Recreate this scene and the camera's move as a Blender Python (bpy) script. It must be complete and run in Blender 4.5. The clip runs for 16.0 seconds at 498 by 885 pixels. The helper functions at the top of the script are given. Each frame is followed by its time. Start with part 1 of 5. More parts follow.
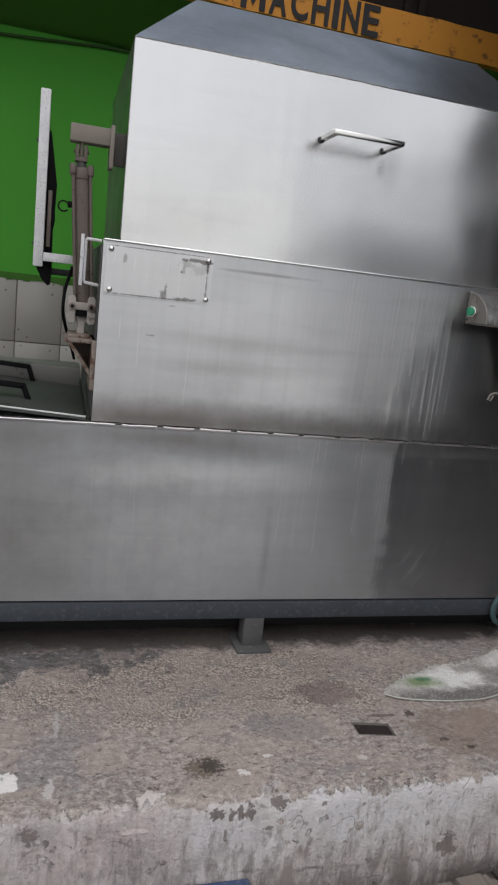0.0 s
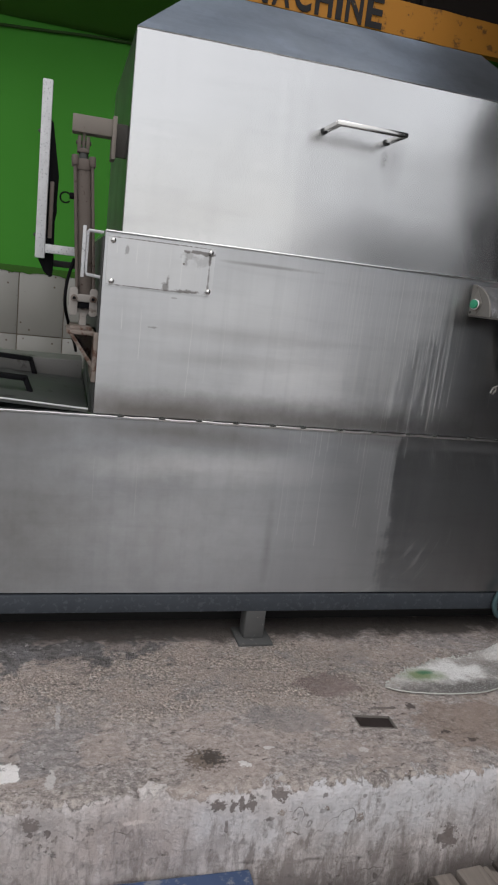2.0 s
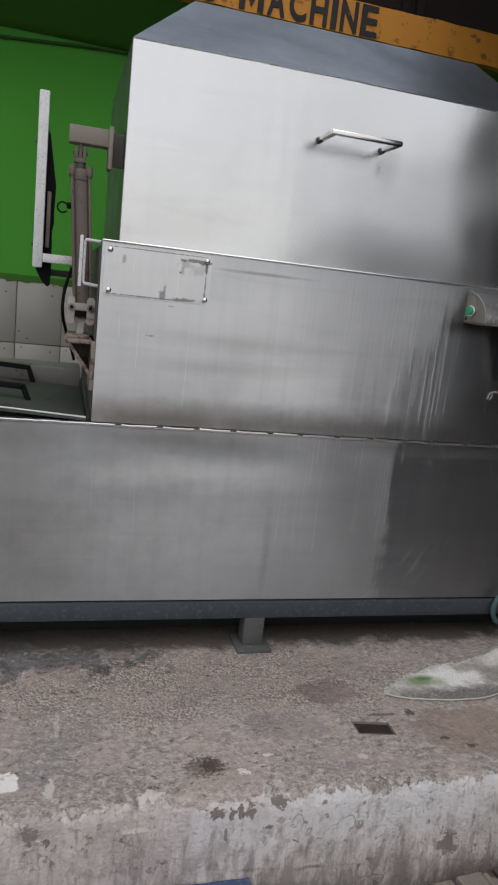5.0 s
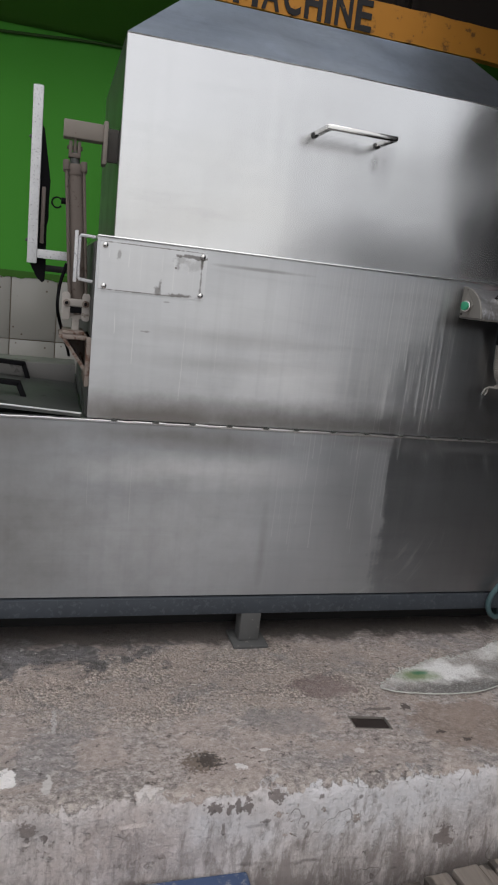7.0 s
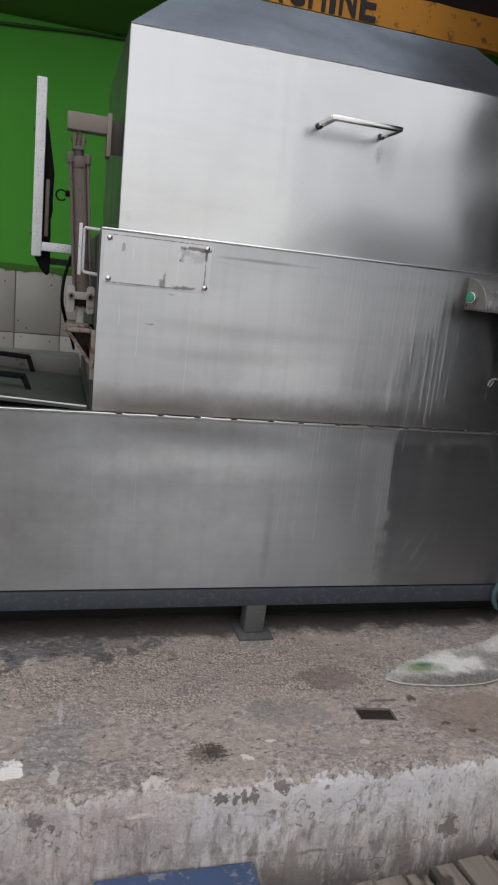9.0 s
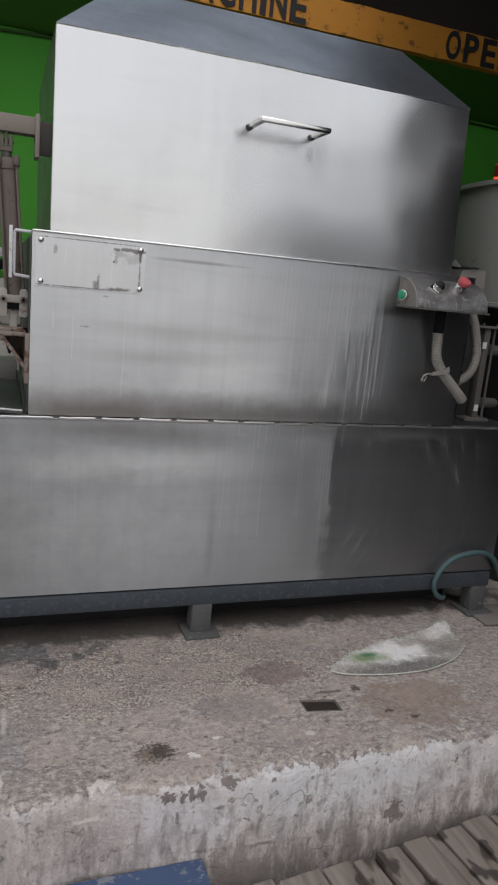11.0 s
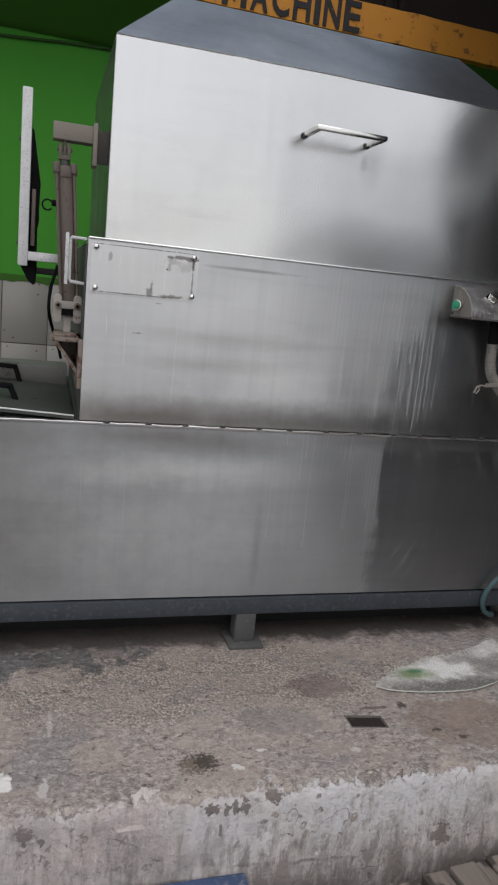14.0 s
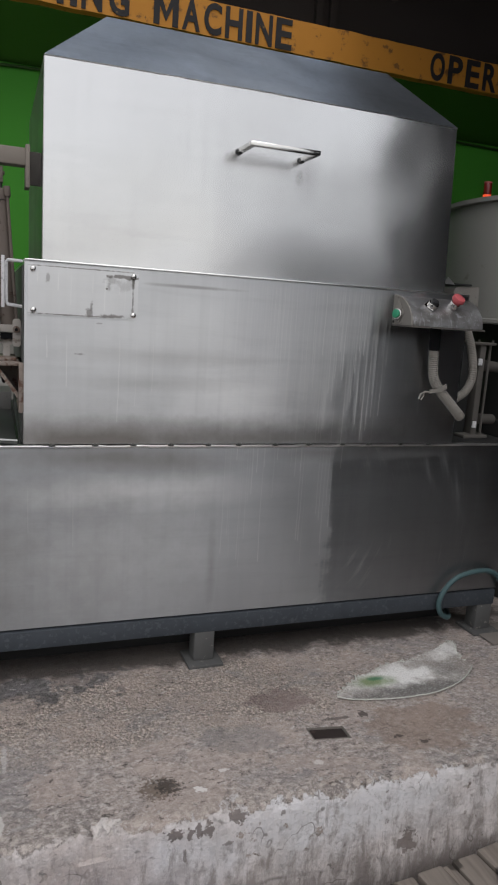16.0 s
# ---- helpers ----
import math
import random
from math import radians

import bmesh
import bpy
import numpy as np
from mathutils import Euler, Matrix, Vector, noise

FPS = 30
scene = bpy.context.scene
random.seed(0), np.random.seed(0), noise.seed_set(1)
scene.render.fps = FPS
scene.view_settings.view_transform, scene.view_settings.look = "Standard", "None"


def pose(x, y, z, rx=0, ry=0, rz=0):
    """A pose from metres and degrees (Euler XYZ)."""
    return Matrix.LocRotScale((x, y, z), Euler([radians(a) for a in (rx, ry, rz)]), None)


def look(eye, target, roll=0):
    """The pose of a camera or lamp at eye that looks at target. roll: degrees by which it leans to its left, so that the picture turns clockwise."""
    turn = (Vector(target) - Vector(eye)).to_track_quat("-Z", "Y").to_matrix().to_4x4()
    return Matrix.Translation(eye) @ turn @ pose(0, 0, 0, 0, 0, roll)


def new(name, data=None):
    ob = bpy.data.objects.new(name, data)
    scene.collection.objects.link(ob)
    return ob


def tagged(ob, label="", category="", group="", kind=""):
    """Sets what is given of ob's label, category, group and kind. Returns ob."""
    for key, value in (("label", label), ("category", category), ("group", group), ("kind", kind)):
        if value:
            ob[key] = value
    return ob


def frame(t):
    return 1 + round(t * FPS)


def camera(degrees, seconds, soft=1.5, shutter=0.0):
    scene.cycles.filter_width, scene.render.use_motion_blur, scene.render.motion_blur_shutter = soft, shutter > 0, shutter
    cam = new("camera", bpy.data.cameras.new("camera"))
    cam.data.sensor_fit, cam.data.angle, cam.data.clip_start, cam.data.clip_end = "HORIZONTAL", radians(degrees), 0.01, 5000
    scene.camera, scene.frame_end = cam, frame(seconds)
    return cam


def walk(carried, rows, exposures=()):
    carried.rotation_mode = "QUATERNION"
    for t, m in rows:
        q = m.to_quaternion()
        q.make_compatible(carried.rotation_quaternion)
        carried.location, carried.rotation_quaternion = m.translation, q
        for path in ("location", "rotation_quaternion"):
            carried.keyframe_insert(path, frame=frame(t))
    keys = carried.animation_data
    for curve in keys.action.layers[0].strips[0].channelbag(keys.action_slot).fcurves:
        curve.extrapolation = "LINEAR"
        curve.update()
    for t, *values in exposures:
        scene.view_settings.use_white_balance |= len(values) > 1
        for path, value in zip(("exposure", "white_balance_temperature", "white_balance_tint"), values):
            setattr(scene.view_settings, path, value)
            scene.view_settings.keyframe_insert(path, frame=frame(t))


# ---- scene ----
cam = camera(39.1, 16.0, soft=2.1)
EXPOSURE = -0.04
PATH = [
    (0, (-0.151, -1.832, 1.037), (0.395, 0.047, 0.621), 6.7),
    (0.5, (-0.148, -1.831, 1.033), (0.396, 0.044, 0.602), 6.5),
    (1, (-0.147, -1.833, 1.034), (0.394, 0.043, 0.598), 6.3),
    (1.5, (-0.148, -1.832, 1.037), (0.393, 0.042, 0.599), 6.5),
    (2, (-0.149, -1.831, 1.031), (0.391, 0.045, 0.6), 6.8),
    (2.5, (-0.15, -1.832, 1.035), (0.391, 0.045, 0.606), 6.5),
    (3, (-0.148, -1.835, 1.034), (0.39, 0.043, 0.605), 6.4),
    (3.5, (-0.149, -1.835, 1.034), (0.393, 0.041, 0.603), 6.3),
    (4, (-0.147, -1.837, 1.035), (0.393, 0.045, 0.624), 6.4),
    (6.5, (-0.147, -1.837, 1.034), (0.401, 0.039, 0.613), 6.5),
    (7, (-0.15, -1.836, 1.036), (0.407, 0.038, 0.611), 6.4),
    (7.5, (-0.146, -1.835, 1.033), (0.403, 0.039, 0.601), 6.4),
    (8, (-0.15, -1.836, 1.032), (0.402, 0.036, 0.596), 6.2),
    (10.5, (-0.148, -1.841, 1.035), (0.384, 0.034, 0.584), 6.2),
    (11, (-0.125, -1.858, 1.037), (0.552, -0.026, 0.606), 5.4),
    (11.5, (-0.135, -1.847, 1.033), (0.47, 0.003, 0.57), 5.8),
    (12, (-0.143, -1.845, 1.032), (0.422, 0.018, 0.572), 5.1),
    (12.5, (-0.145, -1.835, 1.031), (0.384, 0.035, 0.559), 5.1),
    (13, (-0.141, -1.834, 1.034), (0.403, 0.035, 0.575), 5.4),
    (13.5, (-0.144, -1.837, 1.031), (0.433, 0.033, 0.62), 5.8),
    (14, (-0.15, -1.837, 1.033), (0.425, 0.032, 0.615), 5.9),
    (14.5, (-0.137, -1.835, 1.035), (0.485, 0.013, 0.589), 4.9),
    (15, (-0.136, -1.834, 1.035), (0.514, 0.003, 0.583), 4.3),
    (15.5, (-0.135, -1.836, 1.037), (0.523, 0.014, 0.651), 3.7),
    (16, (-0.122, -1.839, 1.039), (0.563, 0.003, 0.668), 3.8),
]
walk(cam, [(t, look(eye, target, roll)) for t, eye, target, roll in PATH], exposures=[(0.0, EXPOSURE, 6150, 10), (16.0, EXPOSURE, 6150, 10)])

# ---- light: an overcast sky in front of the shop, seen over the street ----
world = bpy.data.worlds.new("sky")
scene.world = world
world.use_nodes = True
wn = world.node_tree
sky = wn.nodes.new("ShaderNodeTexSky")
sky.sky_type, sky.sun_disc = "NISHITA", False
sky.sun_elevation, sky.sun_rotation = radians(57), radians(184)
sky.dust_density, sky.air_density = 4.0, 1.0
cloud = wn.nodes.new("ShaderNodeMix")
cloud.data_type = "RGBA"
cloud.inputs["Factor"].default_value = 0.72
cloud.inputs["B"].default_value = (8.5, 8.1, 7.55, 1)
wn.links.new(sky.outputs["Color"], cloud.inputs["A"])
wn.links.new(cloud.outputs["Result"], wn.nodes["Background"].inputs["Color"])
wn.nodes["Background"].inputs["Strength"].default_value = 0.147
sun = new("sun", bpy.data.lights.new("sun", "SUN"))
sun.data.energy, sun.data.angle, sun.data.color = 0.7, radians(40), (1.0, 0.985, 0.965)
sun.matrix_world = look((-0.4, -3.0, 4.6), (0, 0, 0))


# ---- materials ----
def material(name, base=(0.5, 0.5, 0.5), rough=0.6, metal=0.0):
    m = bpy.data.materials.new(name)
    m.use_nodes = True
    b = m.node_tree.nodes["Principled BSDF"]
    b.inputs["Base Color"].default_value = (*base, 1)
    b.inputs["Roughness"].default_value = rough
    b.inputs["Metallic"].default_value = metal
    return m


class Nodes:
    """Short hand for the nodes of one material, in object coordinates."""

    def __init__(self, m):
        self.m, self.t = m, m.node_tree
        self.b = self.t.nodes["Principled BSDF"]
        self.c = self.t.nodes.new("ShaderNodeTexCoord").outputs["Object"]

    def put(self, value, socket):
        if hasattr(value, "is_linked"):
            self.t.links.new(value, socket)
        elif isinstance(value, tuple) and len(value) == 3 and socket.type == "RGBA":
            socket.default_value = (*value, 1)
        else:
            socket.default_value = value

    def mapped(self, scale, shift=(0, 0, 0)):
        n = self.t.nodes.new("ShaderNodeMapping")
        self.t.links.new(self.c, n.inputs["Vector"])
        n.inputs["Scale"].default_value, n.inputs["Location"].default_value = scale, shift
        return n.outputs["Vector"]

    def noise(self, scale=(1, 1, 1), detail=4.0, rough=0.55, shift=(0, 0, 0), warp=0.0):
        n = self.t.nodes.new("ShaderNodeTexNoise")
        self.t.links.new(self.mapped(scale, shift), n.inputs["Vector"])
        n.inputs["Scale"].default_value, n.inputs["Detail"].default_value = 1.0, detail
        n.inputs["Roughness"].default_value, n.inputs["Distortion"].default_value = rough, warp
        return n.outputs["Fac"]

    def cells(self, scale=(1, 1, 1), feature="F1"):
        n = self.t.nodes.new("ShaderNodeTexVoronoi")
        n.feature = feature
        self.t.links.new(self.mapped(scale), n.inputs["Vector"])
        n.inputs["Scale"].default_value = 1.0
        return n.outputs["Distance"], n.outputs["Color"]

    def axis(self, which):
        n = self.t.nodes.new("ShaderNodeSeparateXYZ")
        self.t.links.new(self.c, n.inputs[0])
        return n.outputs[which]

    def ramp(self, fac, lo, hi, a=0.0, b=1.0):
        n = self.t.nodes.new("ShaderNodeMapRange")
        self.put(fac, n.inputs["Value"])
        for key, v in (("From Min", lo), ("From Max", hi), ("To Min", a), ("To Max", b)):
            n.inputs[key].default_value = v
        return n.outputs["Result"]

    def math(self, op, a, b=0.0):
        n = self.t.nodes.new("ShaderNodeMath")
        n.operation = op
        self.put(a, n.inputs[0]), self.put(b, n.inputs[1])
        return n.outputs[0]

    def mix(self, fac, a, b):
        n = self.t.nodes.new("ShaderNodeMix")
        n.data_type = "RGBA"
        self.put(fac, n.inputs["Factor"]), self.put(a, n.inputs["A"]), self.put(b, n.inputs["B"])
        return n.outputs["Result"]

    def random(self):
        return self.t.nodes.new("ShaderNodeObjectInfo").outputs["Random"]

    def bump(self, height, strength=0.3, distance=0.004, under=None):
        n = self.t.nodes.new("ShaderNodeBump")
        self.t.links.new(height, n.inputs["Height"])
        n.inputs["Strength"].default_value, n.inputs["Distance"].default_value = strength, distance
        if under is not None:
            self.t.links.new(under, n.inputs["Normal"])
        return n.outputs["Normal"]

    def set(self, color=None, rough=None, normal=None, metal=None):
        for v, key in ((color, "Base Color"), (rough, "Roughness"), (normal, "Normal"), (metal, "Metallic")):
            if v is not None:
                self.put(v, self.b.inputs[key])
        return self.m


def blot(n, cx, cy, rx, ry, size, ragged, soft=0.25, second="Y"):
    """How far a point lies inside an uneven stain round (cx, cy)."""
    dx = n.math("DIVIDE", n.math("SUBTRACT", n.axis("X"), cx), rx)
    dy = n.math("DIVIDE", n.math("SUBTRACT", n.axis(second), cy), ry)
    far = n.math("SQRT", n.math("ADD", n.math("MULTIPLY", dx, dx), n.math("MULTIPLY", dy, dy)))
    edge = n.math("MULTIPLY", n.math("SUBTRACT", n.noise((size, size, size), 5.0, 0.65, (cx * 9, cy * 9, 0)), 0.5), ragged)
    return n.ramp(n.math("ADD", far, edge), 1.0 + soft, 1.0 - soft)


def runs(n, freq, seed, share, top, low, high, width):
    """Thin dried water runs: a column may hold one, which starts at the top and stops at a height of its own."""
    x, z = n.axis("X"), n.axis("Z")
    sway = n.math("MULTIPLY", n.math("SUBTRACT", n.noise((3, 3, 4), 2.0, 0.5, (seed, 0, 0)), 0.5), 0.012)
    u = n.math("MULTIPLY", n.math("ADD", n.math("ADD", x, sway), seed * 0.37 + 3.0), freq)
    dice = n.t.nodes.new("ShaderNodeTexWhiteNoise")
    dice.noise_dimensions = "1D"
    n.t.links.new(n.math("FLOOR", u), dice.inputs["W"])
    split = n.t.nodes.new("ShaderNodeSeparateColor")
    n.t.links.new(dice.outputs["Color"], split.inputs[0])
    has = n.math("LESS_THAN", dice.outputs["Value"], share)
    off = n.math("ABSOLUTE", n.math("SUBTRACT", n.math("FRACT", u), n.ramp(split.outputs[0], 0, 1, 0.25, 0.75)))
    end = n.ramp(n.math("POWER", split.outputs[1], 0.8), 0, 1, low, high)
    above = n.math("SUBTRACT", z, end)
    line = n.math("MULTIPLY", n.ramp(off, width * freq, width * freq * 0.35), n.ramp(above, -0.001, 0.003))
    fade = n.math("MULTIPLY", n.ramp(above, 0.02, 0.30, 1.0, 0.35), n.ramp(split.outputs[2], 0, 1, 0.35, 1.0))
    begin = n.ramp(z, top, top - 0.03)
    return n.math("MULTIPLY", n.math("MULTIPLY", line, has), n.math("MULTIPLY", fade, begin))


def wiped(n, cx, cz, near, far, seed):
    """Arcs left by a cloth that was swung round (cx, cz)."""
    dx, dz = n.math("SUBTRACT", n.axis("X"), cx), n.math("SUBTRACT", n.axis("Z"), cz)
    r = n.math("SQRT", n.math("ADD", n.math("MULTIPLY", dx, dx), n.math("MULTIPLY", dz, dz)))
    a = n.math("ARCTAN2", dz, dx)
    join = n.t.nodes.new("ShaderNodeCombineXYZ")
    n.put(n.math("MULTIPLY", r, 60.0), join.inputs[0])
    n.put(n.math("MULTIPLY", a, 2.2), join.inputs[1])
    join.inputs[2].default_value = seed
    tex = n.t.nodes.new("ShaderNodeTexNoise")
    n.t.links.new(join.outputs[0], tex.inputs["Vector"])
    tex.inputs["Scale"].default_value, tex.inputs["Detail"].default_value, tex.inputs["Roughness"].default_value = 1.0, 4.0, 0.7
    patch = n.math("MULTIPLY", n.ramp(dx, 0.08, 0.22), n.ramp(n.noise((4, 4, 4), 2.0, 0.5, (seed, seed, 2)), 0.42, 0.60))
    band = n.math("MULTIPLY", n.ramp(r, near, near + 0.08), n.ramp(r, far, far - 0.10))
    return n.math("MULTIPLY", n.math("MULTIPLY", n.ramp(tex.outputs["Fac"], 0.48, 0.66), band), patch)


def steel_material(name, base, rough, grime=0.3, along=0.55, smudges_and_shade=(), limits=(0.18, 0.6), dry=None, drips=(), wipes=(), films=(), sheen_blots=()):
    """Brushed stainless sheet with soft smears and dried water. along: how far the brushing stretches reflections. dry:
    the ragged line x at the bottom, x at the top, their heights, the strength of the dull water film before it and how
    far it reaches back. drips: rows for runs(), with a strength and the stretch of x that they cover. films: pale
    blots. Dark blots hold grime and painted-in dark reflections; bright blots are reflections painted into the colour.
    """
    n = Nodes(material(name, base, rough, 1.0))
    grain = n.noise((4, 4, 420), 2.0, 0.5)
    smear = n.noise((2.2, 2.2, 3.6), 3.0, 0.5)
    cloud = n.noise((3.2, 3.2, 1.5), 5.0, 0.6, (3, 1, 7), 0.4)
    dirt = n.ramp(cloud, 0.34, 0.74, 0.0, grime)
    color = n.mix(dirt, base, tuple(c * 0.62 for c in base))
    for cx, cz, rx, rz, power in sheen_blots:
        color = n.mix(n.math("MULTIPLY", blot(n, cx, cz, rx, rz, 7, 1.4, 0.75, "Z"), power), color, (0.80, 0.80, 0.80))
    color = n.mix(n.ramp(grain, 0.35, 0.7, 0.0, 0.07), color, tuple(c * 0.75 for c in base))
    r = n.math("ADD", n.ramp(smear, 0.3, 0.7, rough - 0.03, rough + 0.05), n.math("MULTIPLY", dirt, 0.12))
    stripe = n.noise((38, 38, 0.8), 3.0, 0.6, (8, 0, 1))
    color = n.mix(n.ramp(stripe, 0.48, 0.68, 0.0, grime * 0.40), color, tuple(c * 0.66 for c in base))
    streaky = n.noise((3.0, 3.0, 26), 5.0, 0.62, (2, 5, 9), 0.3)
    color = n.mix(n.ramp(streaky, 0.50, 0.68, 0.0, grime * 0.45), color, tuple(c * 0.58 for c in base))
    metal = n.ramp(cloud, 0.40, 0.7, 1.0, 0.96)
    x, z = n.axis("X"), n.axis("Z")
    if dry:
        x0, x1, z0, z1, power, back = dry
        wave = n.math("ADD", n.math("MULTIPLY", n.math("SUBTRACT", n.noise((9, 9, 13), 6.0, 0.70, (2, 0, 6), 0.4), 0.5), 0.15),
                      n.math("MULTIPLY", n.math("SUBTRACT", n.noise((80, 80, 2.5), 2.0, 0.5, (5, 5, 5)), 0.5), 0.045))
        side = n.math("ADD", n.math("SUBTRACT", x, n.ramp(z, z0, z1, x0, x1)), wave)
        coat = n.math("MULTIPLY", n.ramp(side, 0.010, -0.012), n.ramp(side, -back, -0.06, 0.15, 1.0))
        coat = n.math("MULTIPLY", coat, n.ramp(n.noise((5, 5, 2.2), 4.0, 0.6, (9, 9, 2), 0.4), 0.30, 0.62, 0.6 * power, power))
        color = n.mix(coat, color, (0.56, 0.56, 0.565))
        metal = n.math("MULTIPLY", metal, n.ramp(coat, 0, 1, 1.0, 0.25))
        r = n.math("ADD", r, n.math("MULTIPLY", coat, 0.12))
    film = None
    for freq, seed, share, top, low, high, width, power, xa, xb, xc in drips:
        run = runs(n, freq, seed, share, top, low, high, width)
        run = n.math("MULTIPLY", run, n.math("MULTIPLY", n.ramp(x, xa, xb, 0.0, power), n.ramp(x, xc, xc - 0.02)))
        film = run if film is None else n.math("MAXIMUM", film, run)
    for cx, cz, near, far, seed, power in wipes:
        mark = n.math("MULTIPLY", wiped(n, cx, cz, near, far, seed), power)
        film = mark if film is None else n.math("MAXIMUM", film, mark)
    for cx, cz, rx, rz, power in films:
        mark = n.math("MULTIPLY", blot(n, cx, cz, rx, rz, 14, 1.6, 0.7, "Z"), power)
        film = mark if film is None else n.math("MAXIMUM", film, mark)
    if film is not None:
        specks = n.math("MULTIPLY", n.ramp(n.cells((24, 24, 24))[0], 0.035, 0.02), n.ramp(n.noise((6, 6, 6), 2.0, 0.5, (4, 2, 8)), 0.60, 0.62, 0.0, 0.7))
        film = n.math("MAXIMUM", film, specks)
        color = n.mix(film, color, (0.74, 0.735, 0.72))
        metal = n.math("MULTIPLY", metal, n.ramp(film, 0, 1, 1.0, 0.25))
        r = n.math("ADD", r, n.math("MULTIPLY", film, 0.3))
    for cx, cz, rx, rz, power, soft in smudges_and_shade:
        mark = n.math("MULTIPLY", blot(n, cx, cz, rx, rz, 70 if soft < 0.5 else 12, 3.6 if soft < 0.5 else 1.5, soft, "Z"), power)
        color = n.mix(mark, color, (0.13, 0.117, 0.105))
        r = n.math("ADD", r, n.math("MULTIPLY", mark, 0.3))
    n.b.inputs["Anisotropic"].default_value, n.b.inputs["Anisotropic Rotation"].default_value = along, 0.25
    tangent = n.t.nodes.new("ShaderNodeTangent")
    tangent.direction_type, tangent.axis = "RADIAL", "Z"
    n.t.links.new(tangent.outputs["Tangent"], n.b.inputs["Tangent"])
    r = n.math("MINIMUM", n.math("MAXIMUM", r, limits[0]), limits[1])
    fine = n.bump(grain, 0.04, 0.001)
    return n.set(color, r, n.bump(smear, 0.10, 0.010, fine), metal)


def painted_material(name, base, worn, amount=0.5, rough=0.5, size=30.0, metal=0.0):
    """Paint with chips and grime that show what lies under it."""
    n = Nodes(material(name, base, rough, metal))
    n.b.inputs["Specular IOR Level"].default_value = 0.28
    chip = n.ramp(n.noise((size, size, size), 6.0, 0.65), 0.74 - 0.22 * amount, 0.80 - 0.22 * amount)
    tone = n.ramp(n.noise((size * 0.15,) * 3, 4.0), 0.3, 0.7, 0.0, 0.45)
    col = n.mix(tone, base, tuple(c * 0.72 for c in base))
    return n.set(n.mix(chip, col, worn), n.ramp(tone, 0, 0.5, rough, rough + 0.2), n.bump(n.math("SUBTRACT", tone, chip), 0.35, 0.001))


STEEL_HOOD = steel_material("brushed_steel_hood", (0.64, 0.642, 0.648), 0.18, 0.16, 0.68, limits=(0.15, 0.42), films=((1.15, 1.51, 0.07, 0.010, 0.07), (1.10, 1.46, 0.03, 0.12, 0.05), (1.06, 1.24, 0.02, 0.10, 0.05)), wipes=((0.86, 1.22, 0.12, 0.34, 3.0, 0.06),),
                            smudges_and_shade=((0.715, 1.425, 0.024, 0.045, 0.15, 0.9), (0.69, 1.410, 0.008, 0.016, 0.18, 0.7), (0.56, 1.445, 0.05, 0.012, 0.22, 0.9)))
STEEL_BODY = steel_material("brushed_steel_body", (0.55, 0.557, 0.568), 0.285, 0.34, 0.88, limits=(0.284, 0.40), dry=(0.78, 0.93, 0.66, 1.1, 0.16, 0.55),
                            drips=((75, 2.0, 0.80, 1.125, 0.62, 0.95, 0.0023, 0.68, 0.36, 0.80, 1.01), (120, 7.0, 0.80, 1.125, 0.56, 1.00, 0.0014, 0.72, 0.40, 0.80, 0.99), (50, 4.0, 0.8, 1.125, 0.60, 0.86, 0.0050, 0.38, 0.35, 0.78, 0.91), (50, 11.0, 0.7, 1.125, 0.86, 1.05, 0.0040, 0.40, 0.60, 0.85, 0.97), (14, 5.0, 0.5, 1.06, 0.68, 0.95, 0.0020, 0.40, 0.95, 1.02, 1.24), (22, 9.0, 0.5, 0.95, 0.68, 0.90, 0.0016, 0.45, -0.06, -0.05, 0.35)),
                            # smears and foot grime, with the dark reflected band painted in
                            smudges_and_shade=((0.12, 0.675, 0.44, 0.040, 0.80, 0.8), (0.70, 0.685, 0.50, 0.040, 0.60, 0.8), (0.05, 0.70, 0.16, 0.05, 0.35, 0.9), (0.30, 0.90, 0.20, 0.016, 0.22, 0.9), (0.28, 0.83, 0.16, 0.014, 0.22, 0.9), (0.38, 1.088, 0.10, 0.004, 0.45, 0.5), (0.085, 0.90, 0.010, 0.002, 0.5, 0.3), (0.135, 0.98, 0.008, 0.002, 0.4, 0.3)),
                            # bright reflections in the body, painted as blots of paler metal
                            films=((0.78, 0.92, 0.10, 0.14, 0.08),), sheen_blots=((0.60, 0.795, 0.20, 0.085, 0.85), (0.55, 0.95, 0.30, 0.10, 0.35)))
STEEL_PLATE = steel_material("grimy_steel_plate", (0.61, 0.613, 0.622), 0.29, 0.22, limits=(0.284, 0.5), smudges_and_shade=(
    (0.195, 1.099, 0.036, 0.0045, 0.75, 0.2), (0.217, 1.085, 0.004, 0.020, 0.75, 0.3), (0.163, 1.088, 0.014, 0.010, 0.32, 0.4), (0.155, 1.075, 0.004, 0.012, 0.4, 0.4), (0.198, 1.080, 0.020, 0.012, 0.22, 0.4),
    (0.217, 1.045, 0.0022, 0.045, 0.6, 0.3), (0.107, 1.006, 0.009, 0.010, 0.65, 0.25), (0.112, 1.022, 0.004, 0.012, 0.55, 0.25), (0.05, 0.9965, 0.10, 0.0016, 0.75, 0.4), (0.165, 0.9985, 0.030, 0.0042, 0.75, 0.3),
    (0.005, 1.083, 0.004, 0.009, 0.45, 0.3), (0.08, 1.1125, 0.13, 0.0014, 0.7, 0.4), (0.15, 1.068, 0.002, 0.002, 0.9, 0.3)), drips=((60, 3.0, 0.6, 1.11, 1.0, 1.08, 0.002, 0.35, -0.1, -0.05, 0.30),))
